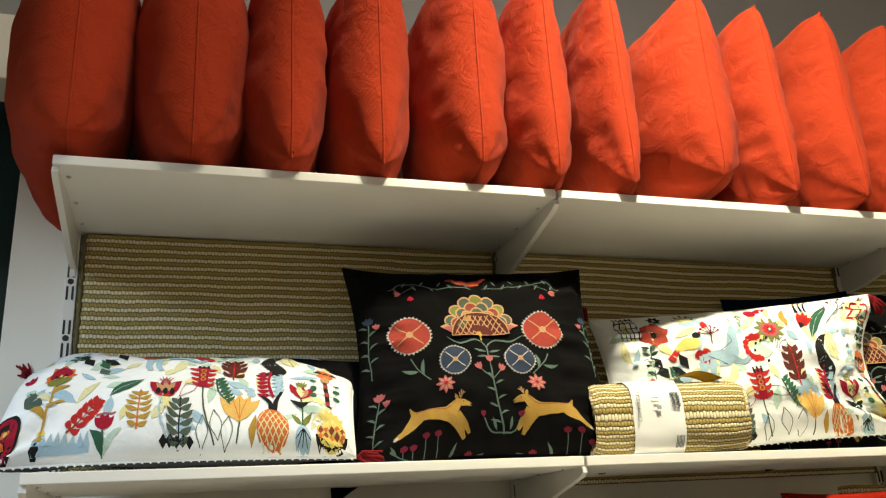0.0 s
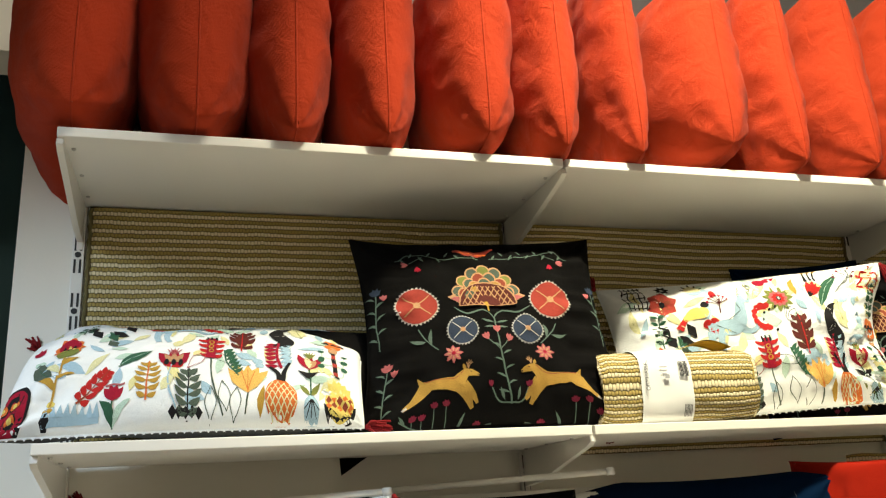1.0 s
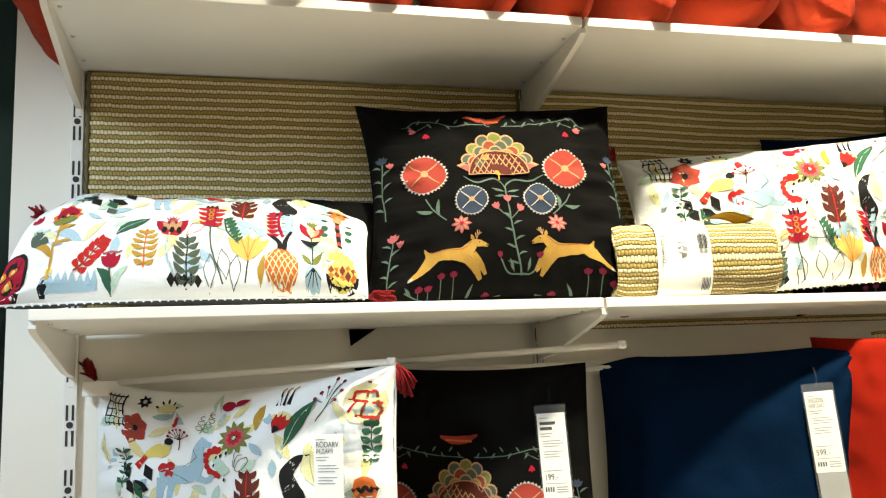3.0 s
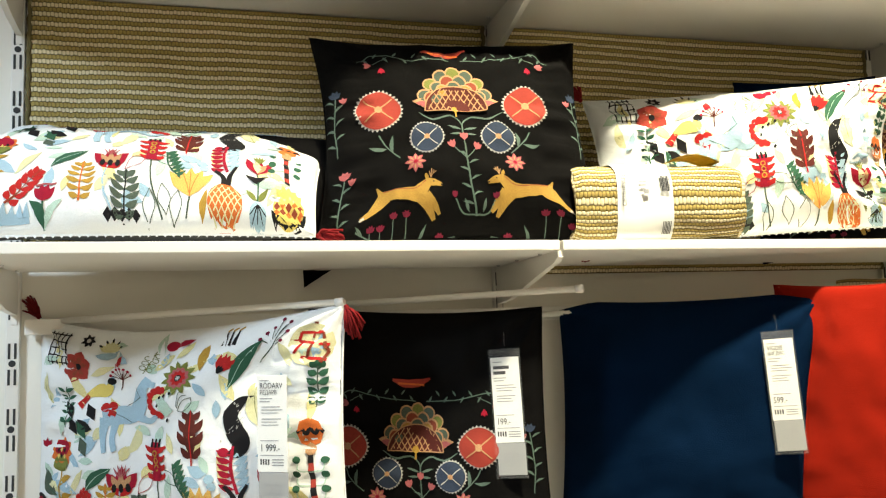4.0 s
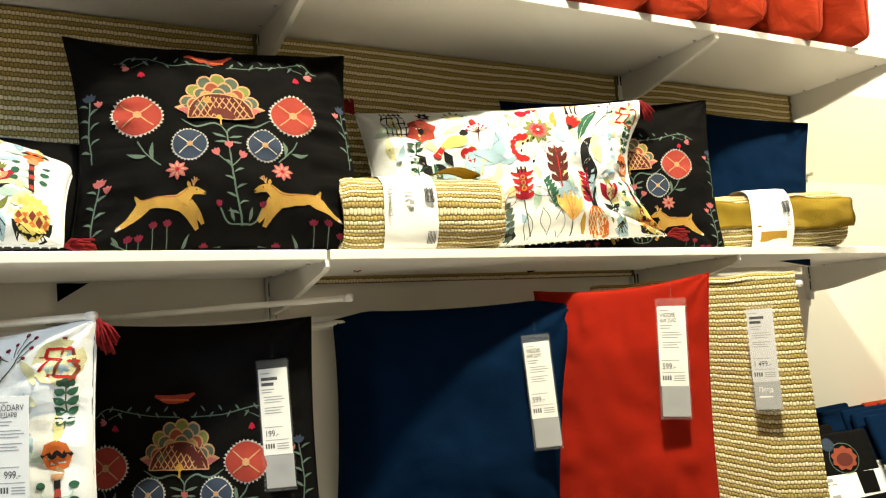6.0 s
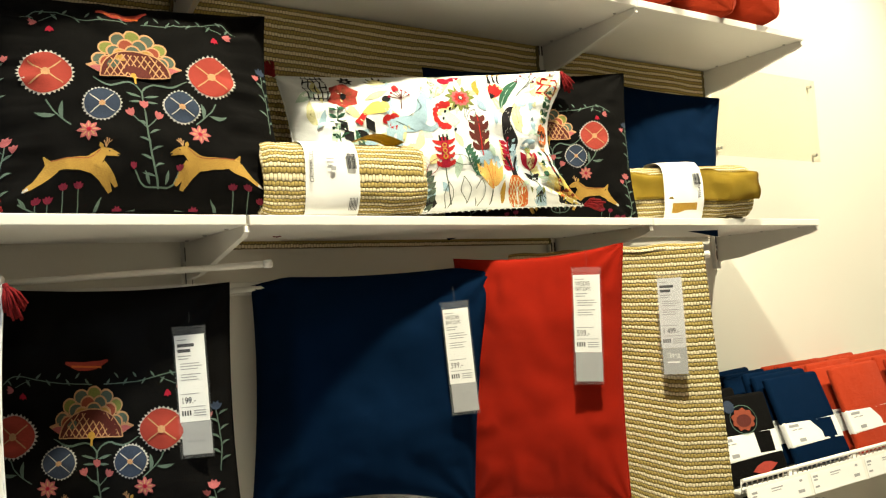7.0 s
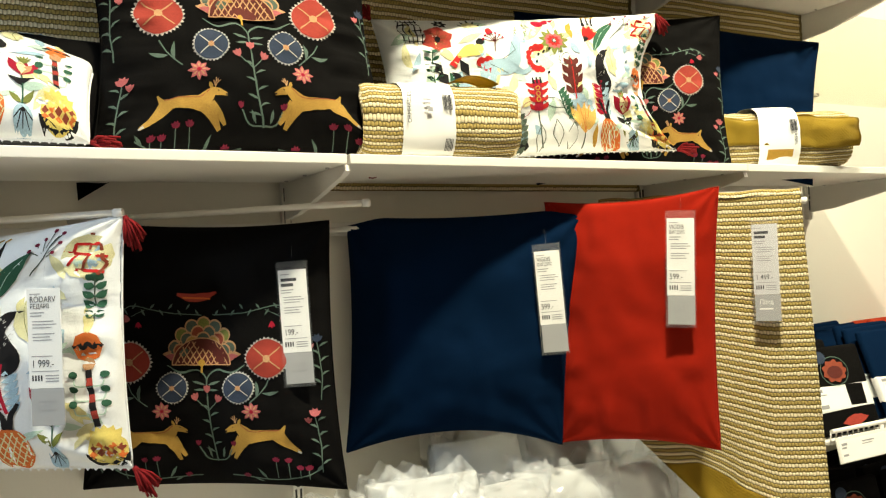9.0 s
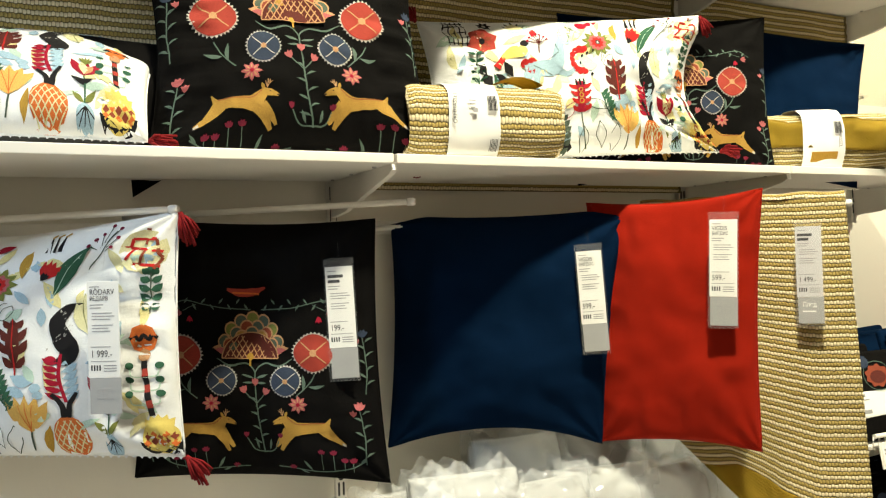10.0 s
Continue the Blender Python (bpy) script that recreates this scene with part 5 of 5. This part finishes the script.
# ---- price tags in clear sleeves ----
def price_tag(place, yaw, lean, lines, price, foot="", dim=False):
    tag = thing("price_tag", pose(*place, 0, lean, yaw) @ Matrix.Diagonal((0.78, 1.0, 1.0, 1.0)), "white price card over a grey card in clear plastic sleeve", "price tag", "price tags")
    w, card_h, grey_h = 0.070, 0.160, 0.062
    bm = bmesh.new()
    box(bm, 0, 0, -card_h - 0.014, w, 0.0012, -0.014, 0.0004)
    card = part("card", bm, GREY_PALE if dim else PAPER, tag)
    bm = bmesh.new()
    box(bm, 0.002, 0.0004, -card_h - grey_h - 0.012, w + 0.001, 0.0022, -card_h - 0.0145, 0.0004)
    low = part("lower_card", bm, GREY_CARD, tag, "plain grey lower card")
    bm = bmesh.new()
    for y in (-0.0016, 0.0036):
        sheet(bm, 4, 10, lambda i, j: Vector((-0.004 + (w + 0.008) * i / 4, y + 0.0007 * noise.noise(Vector((i, j * 0.7, y * 900))), -card_h - grey_h - 0.018 + (card_h + grey_h + 0.02) * j / 10)))
    sleeve = part("sleeve", bm, SLEEVE, tag, "clear plastic sleeve")
    bm = bmesh.new()
    tube(bm, [(w / 2, 0.001, -0.004), (w / 2 + 0.002, 0.004, 0.018), (w / 2, 0.012, 0.034)], 0.0007, 5)
    part("thread", bm, SLEEVE, tag)
    sleeve.visible_shadow = False

    def bar(x, z, ww, hh, mat=INK, under=card, y=-0.0004):
        b = bmesh.new()
        box(b, x, y, z - hh, x + ww, y + 0.0003, z)
        part("printed_bar", b, mat, under)

    bar(0.006, -0.022, 0.022, 0.0016, GREY_INK)
    for k, (text, size) in enumerate(lines):
        if text:
            lettering(text, card, pose(0.006, -0.0006, -0.036 - 0.010 * k, 90, 0, 0), size, INK)
        else:
            bar(0.006, -0.030 - 0.010 * k, size * 3, 0.006, INK)
    for k, ww in enumerate((0.030, 0.024)):
        bar(0.006, -0.052 - 0.005 * k, ww, 0.0018, GREY_INK)
    for k, ww in enumerate((0.044, 0.05, 0.04, 0.0, 0.046, 0.036, 0.04)):
        if ww:
            bar(0.010, -0.066 - 0.005 * k, ww, 0.0016, GREY_INK)
    bar(0.006, -0.122, 0.044, 0.0014, GREY_INK)
    lettering(price, card, pose(0.006, -0.0006, -0.140, 90, 0, 0), 0.0155, INK)
    bar(0.006, -0.146, 0.056, 0.0012, GREY_INK)
    for x in (0.006, 0.012, 0.018, 0.024):
        bar(x, -0.153, 0.0035, 0.009, INK)
    for k in range(3):
        bar(0.034, -0.153 - 0.0045 * k, 0.028, 0.0018, GREY_INK)
    if foot:
        lettering(foot, low, pose(0.014, 0.0001, -0.196, 90, 0, 0), 0.014, PAPER)
        bar(0.014, -0.205, 0.036, 0.003, PAPER, low, 0.0)
    else:
        for x0, x1 in ((0.018, 0.032), (0.040, 0.054)):
            for z0, z1, ww in ((-0.194, -0.1955, x1 - x0), (-0.208, -0.2095, x1 - x0)):
                bar(x0, z0, ww, 0.0015, GREY_INK, low, 0.0)
            bar(x0, -0.194, 0.0015, 0.0155, GREY_INK, low, 0.0)
            bar(x1 - 0.0015, -0.194, 0.0015, 0.0155, GREY_INK, low, 0.0)
        bar(0.032, -0.2005, 0.008, 0.0015, GREY_INK, low, 0.0)
    return tag


GREY_PALE = painted("pale_grey_card", (0.55, 0.55, 0.57), 0.5, 0.05, 12.0, 0.03)
price_tag((0.455, -0.335, 1.545), -31, 0, (("RÖDARV", 0.0125), ("РЕДАРВ", 0.0095)), "1 999.-")
price_tag((0.893, -0.262, 1.556), -30, -2, (("", 0.013), ("", 0.010)), "199.-")
price_tag((1.446, -0.330, 1.572), -32, -3, (("VIGDIS", 0.0115), ("ВИГДИС", 0.009)), "599.-")
price_tag((1.642, -0.535, 1.630), -44, 2, (("VIGDIS", 0.0115), ("ВИГДИС", 0.009)), "599.-")
price_tag((1.935, -0.496, 1.614), -50, 0, (("", 0.013), ("", 0.010)), "1 499.-", "Плед", dim=True)


# ---- throw hanging over its display arm ----
def hanging_throw():
    ob = thing("hanging_throw", Matrix.Identity(4), "striped knitted throw with mustard hem draped over a display arm", "throw")
    u0, u1 = 0.29, 0.75

    def low(u):
        return 0.965 - 0.09 * max(0, min(1, (u - 0.42) / 0.25))

    def place(i, j, nu, nv, frac0, frac1):
        f = i / nu
        g = frac0 + (frac1 - frac0) * j / nv
        u = u0 + (u1 - u0) * f + 0.05 * g * (f - 0.25)
        z = 1.672 - (1.672 - low(u)) * g
        fold = 0.014 * math.sin(f * 9.0 + 0.8 * g) * (0.25 + g) + 0.010 * noise.noise(Vector((u * 9, z * 4, 2)))
        fold += 0.0022 * abs(math.sin(2.4 * math.pi * z / PITCH))
        p = slant(1.53, 1.0, u + 1.05 * max(0.0, 1.18 - z) * max(0.0, 1 - 1.6 * f), z)
        n = Vector((-0.7071, -0.7071, 0))
        return p + n * (0.012 + fold + 0.02 * g)

    bm = bmesh.new()
    sheet(bm, 28, 190, lambda i, j: place(i, j, 28, 190, 0.0, 0.885), 0, lambda i, j: (0.5 * i / 28, 0.74 * j / 190))
    g = bmesh.ops.extrude_face_region(bm, geom=bm.faces[:])
    for v in g["geom"]:
        if isinstance(v, bmesh.types.BMVert):
            v.co += Vector((0.006, 0.006, 0))
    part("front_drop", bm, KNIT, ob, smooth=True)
    bm = bmesh.new()
    sheet(bm, 28, 12, lambda i, j: place(i, j, 28, 12, 0.885, 1.02))
    bmesh.ops.solidify(bm, geom=bm.faces[:], thickness=0.006)
    part("hem", bm, MUSTARD_CLOTH, ob, "mustard yellow knitted hem", True)
    bm = bmesh.new()

    def over(i, j):
        a = math.pi * j / 8
        u = u0 + (u1 - u0) * i / 28
        p = slant(1.53, 1.0, u, 1.668)
        n = Vector((-0.7071, -0.7071, 0))
        return p + n * (0.012 * math.cos(a) + 0.003) + Vector((0, 0, 0.014 * math.sin(a) + 0.002 * math.sin(i * 0.9)))

    sheet(bm, 28, 8, over, 0, lambda i, j: (0.5 * i / 28, 0.006 * j))
    part("fold", bm, KNIT, ob, smooth=True)
    bm = bmesh.new()

    def rear(i, j):
        u = u0 + (u1 - u0) * i / 20
        g = j / 30
        p = slant(1.53, 1.0, u, 1.668 - 0.5 * g)
        return p + Vector((0.7071, 0.7071, 0)) * (0.010 + 0.012 * g + 0.006 * math.sin(i * 0.7))

    sheet(bm, 20, 30, rear, 0, lambda i, j: (0.5 * i / 20, 0.5 * j / 30))
    bmesh.ops.solidify(bm, geom=bm.faces[:], thickness=0.005)
    part("rear_drop", bm, KNIT, ob, smooth=True)
    return ob


hanging_throw()

# ---- clear sheet on the wall beside the shelves ----
panel = thing("acrylic_panel", pose(3.10, 0, 2.17), "clear acrylic sheet screwed to the cream wall", "wall panel")
bm = bmesh.new()
box(bm, -0.30, -0.016, -0.155, 0.30, -0.011, 0.155, 0.001)
part("sheet", bm, ACRYL, panel).visible_shadow = False
for sx in (-0.275, 0.275):
    for sz in (-0.13, 0.13):
        bm = bmesh.new()
        bmesh.ops.create_cone(bm, cap_ends=True, segments=14, radius1=0.006, radius2=0.006, depth=0.018, matrix=Matrix.Translation((sx, -0.0095, sz)) @ Matrix.Rotation(math.pi / 2, 4, "X"))
        part("spacer", bm, STEEL, panel)

# ---- rack with folded cushion covers ----
RACK_X, RACK_Z = 2.30, 1.052


def rack(z, x0, x1):
    ob = thing("display_rack", Matrix.Identity(4), "white wire display rack with ticket strip on the wall", "rack", "display racks")
    bm = bmesh.new()
    tube(bm, [(x0, -0.405, z + 0.012), (x1, -0.405, z + 0.012)], 0.006, 8)
    part("front_rail", bm, WHITE_METAL, ob)
    bm = bmesh.new()
    box(bm, x0, -0.395, z - 0.025, x1, -0.02, z - 0.018, 0.001)
    part("tray", bm, WHITE_METAL, ob)
    n = int((x1 - x0) / 0.022)
    for k in range(n + 1):
        bm = bmesh.new()
        x = x0 + (x1 - x0) * k / n
        tube(bm, [(x, -0.400, z - 0.02), (x, -0.402, z + 0.010)], 0.0022, 5)
        part("wire", bm, WHITE_METAL, ob)
    bm = bmesh.new()
    a = [(-0.409, z - 0.006), (-0.422, z - 0.07), (-0.419, z - 0.071), (-0.406, z - 0.006)]
    va, vb = [bm.verts.new((x0 + 0.01, *p)) for p in a], [bm.verts.new((x1, *p)) for p in a]
    bm.faces.new(va[::-1]), bm.faces.new(vb)
    for k in range(4):
        bm.faces.new((va[k], va[(k + 1) % 4], vb[(k + 1) % 4], vb[k]))
    strip = part("ticket_strip", bm, WHITE_METAL, ob, "sloping white ticket strip")
    k = 0
    x = x0 + 0.016
    while x + 0.26 < x1:
        bm = bmesh.new()
        box(bm, 0, 0, -0.056, 0.255, 0.001, 0, 0.0003)
        card = part("ticket", bm, PAPER, strip)
        card.matrix_local = pose(x, -0.4118, z - 0.013, -12)
        for bx, bz, ww, hh in ((0.008, -0.008, 0.022, 0.006), (0.008, -0.018, 0.018, 0.004), (0.008, -0.036, 0.02, 0.005), (0.09, -0.010, 0.05, 0.003), (0.09, -0.017, 0.04, 0.002), (0.20, -0.034, 0.028, 0.008), (0.215, -0.008, 0.012, 0.006)):
            bm = bmesh.new()
            box(bm, bx, -0.0005, bz - hh, bx + ww, -0.0001, bz)
            part("printed_bar", bm, GREY_INK, card)
        x += 0.27
        k += 1
    return ob


rack(RACK_Z, RACK_X, 3.75)
rack(RACK_Z - 0.37, RACK_X, 3.75)


def folded_cover(cloth, label, group, tall=0.27):
    """A folded cushion cover in a paper band, base at the front lower edge."""
    ob = thing("folded_cushion_cover", Matrix.Identity(4), label, "cushion cover", group)
    bm = bmesh.new()
    box(bm, -0.13, 0.0, 0.0, 0.13, 0.021, tall, 0.009)
    for v in bm.verts:
        v.co.y += 0.004 * noise.noise(v.co * 14)
        v.co.z += 0.004 * noise.noise(v.co * 9 + Vector((3, 1, 2)))
    part("cloth", bm, cloth, ob, smooth=True)
    bm = bmesh.new()
    box(bm, -0.131, -0.0015, 0.055, 0.131, 0.0225, 0.135, 0.009)
    wrap = part("paper_band", bm, PAPER, ob, "white printed paper band")
    for x, z, w, h in ((-0.115, 0.122, 0.045, 0.008), (-0.105, 0.108, 0.02, 0.003), (-0.078, 0.108, 0.02, 0.003), (-0.09, 0.080, 0.03, 0.010)):
        bm = bmesh.new()
        box(bm, x, -0.0022, z - h, x + w, -0.0017, z)
        part("printed_bar", bm, GREY_INK, wrap)
    bm = bmesh.new()
    for k, (x, z) in enumerate(((0.03, 0.070), (0.095, 0.068), (0.098, 0.125), (0.028, 0.127))):
        bm.verts.new((x, -0.0021, z))
    bm.verts.ensure_lookup_table()
    f = bm.faces.new(bm.verts[:])
    g = bmesh.ops.extrude_face_region(bm, geom=[f])
    for v in g["geom"]:
        if isinstance(v, bmesh.types.BMVert):
            v.co.y = -0.0017
    part("printed_picture", bm, cloth, wrap)
    return ob


def stack(first, x, count, z, lean, step):
    rnd = random.Random(int(x * 100))
    for k in range(count):
        m = pose(x + rnd.uniform(-0.006, 0.006), -0.375 + step * k, z - 0.015 + rnd.uniform(-0.002, 0.012), -lean + rnd.uniform(-5, 3), rnd.uniform(-1.5, 1.5), rnd.uniform(-2, 2))
        if k == 0:
            first.matrix_world = m
        else:
            copy_thing(first, m)


black_pack = folded_cover(BLACK_CLOTH, "folded charcoal patterned cushion cover in white paper band", "folded cushion covers", 0.235)
P = Motifs(black_pack, lambda u, v, side, lift: Vector((0.125 * u, -0.002 - lift, 0.118 + 0.118 * v)), 0.27, 0.27)
P.start(0.0, 0.055).disc((0, 0), 0.05, 0.034, "rust", 1, 9, 0.2).disc((0, -0.004), 0.034, 0.02, "brown", 2).ring((0, 0), 0.06, 0.045, 0.003, "stem", 1).done("flower_motif")
P.start(-0.05, 0.10).disc((0, 0), 0.026, 0.02, "denim", 1, 20, 0.15).done("blue_flower_motif")
P.start(0.03, -0.105).leaf((-0.06, 0), (0.06, 0.01), 0.035, "coral", 1).done("red_shape_motif")
stack(black_pack, 2.425, 6, RACK_Z, 20, 0.050)
blue_pack = folded_cover(NAVY_CLOTH, "folded dark blue cushion cover in white paper band", "folded cushion covers")
stack(blue_pack, 2.738, 6, RACK_Z, 19, 0.050)
red_pack = folded_cover(RED_CLOTH, "folded scarlet cushion cover in white paper band", "folded cushion covers")
stack(red_pack, 3.052, 6, RACK_Z, 19, 0.050)
red_pack_2 = folded_cover(RED_CLOTH, "folded scarlet cushion cover in white paper band", "folded cushion covers")
stack(red_pack_2, 3.365, 6, RACK_Z, 19, 0.050)
black_pack_2 = copy_thing(black_pack, Matrix.Identity(4))
stack(black_pack_2, 2.47, 7, RACK_Z - 0.37, 16, 0.036)
stack(copy_thing(black_pack, Matrix.Identity(4)), 2.76, 7, RACK_Z - 0.37, 16, 0.036)

# ---- bagged cushion inners on the lower shelf ----
FILM = clear("crinkled_clear_bag", (0.92, 0.95, 0.97), 0.12, 0.22)
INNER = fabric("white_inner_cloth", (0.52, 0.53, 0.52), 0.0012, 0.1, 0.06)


def bagged_inner(m, w, h, t, seed):
    ob = thing("bagged_cushion_inner", m, "white cushion inner packed in a crinkled clear plastic bag", "cushion inner", "bagged cushion inners")
    S = cushion_surface(w, h, t, seed, 0.02, 1.5, None, 0.4)
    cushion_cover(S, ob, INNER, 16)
    bm = bmesh.new()
    for side in (-1, 1):
        def at(i, j, side=side):
            u, v = -1 + 2 * i / 30, -1 + 2 * j / 30
            p = S(u * 0.97, v * 0.97, side, 0.006)
            q = Vector((p.x * 1.06, p.y, p.z * 1.08))
            crease = abs(noise.noise(q * 13 + Vector((seed, side, 0)))) * 0.026 + abs(noise.noise(q * 30 + Vector((0, seed, side)))) * 0.008
            q.y += side * crease
            if v > 0.86:
                q.z += 0.034 * (0.3 + 1.5 * noise.noise(Vector((u * 2.6, seed, 1))) + 0.3 * noise.noise(Vector((u * 7, seed, 2)))) * (v - 0.86) / 0.14
                q.y += 0.03 * noise.noise(Vector((u * 5, seed, 9)))
            return q
        sheet(bm, 30, 30, at)
    film = part("bag", bm, FILM, ob, "crinkled clear plastic bag")
    film.data.polygons.foreach_set("use_smooth", [False] * len(film.data.polygons))
    return ob


for k, (x, y, h, yaw, rx) in enumerate(((1.03, -0.30, 0.235, 6, -10), (1.20, -0.25, 0.27, -8, -6), (1.38, -0.28, 0.235, 4, -12), (1.56, -0.26, 0.24, -10, -8), (1.74, -0.28, 0.22, 8, -10), (1.93, -0.26, 0.21, -4, -8), (1.12, -0.13, 0.22, 3, -4), (1.42, -0.10, 0.30, 0, -3), (1.66, -0.11, 0.31, 2, -3), (1.90, -0.10, 0.29, 0, -3))):
    bagged_inner(pose(x, y, 0.862, rx, 0, yaw), 0.25, h - 0.045, 0.13, 60 + k * 3)

# ---- dark cloth corner showing under the middle shelf ----
bm = bmesh.new()
sheet(bm, 8, 6, lambda i, j: Vector((0.565 + 0.060 * i / 8, -0.012 - 0.006 * math.sin(i * 0.8) - 0.02 * j / 6, MID - 0.020 - 0.038 * (1 - i / 8) * j / 6)))
bmesh.ops.solidify(bm, geom=bm.faces[:], thickness=0.004)
tagged(part("cloth_corner", bm, BLACK_CLOTH, smooth=True), "black cloth corner poking out under the shelf", "cloth")
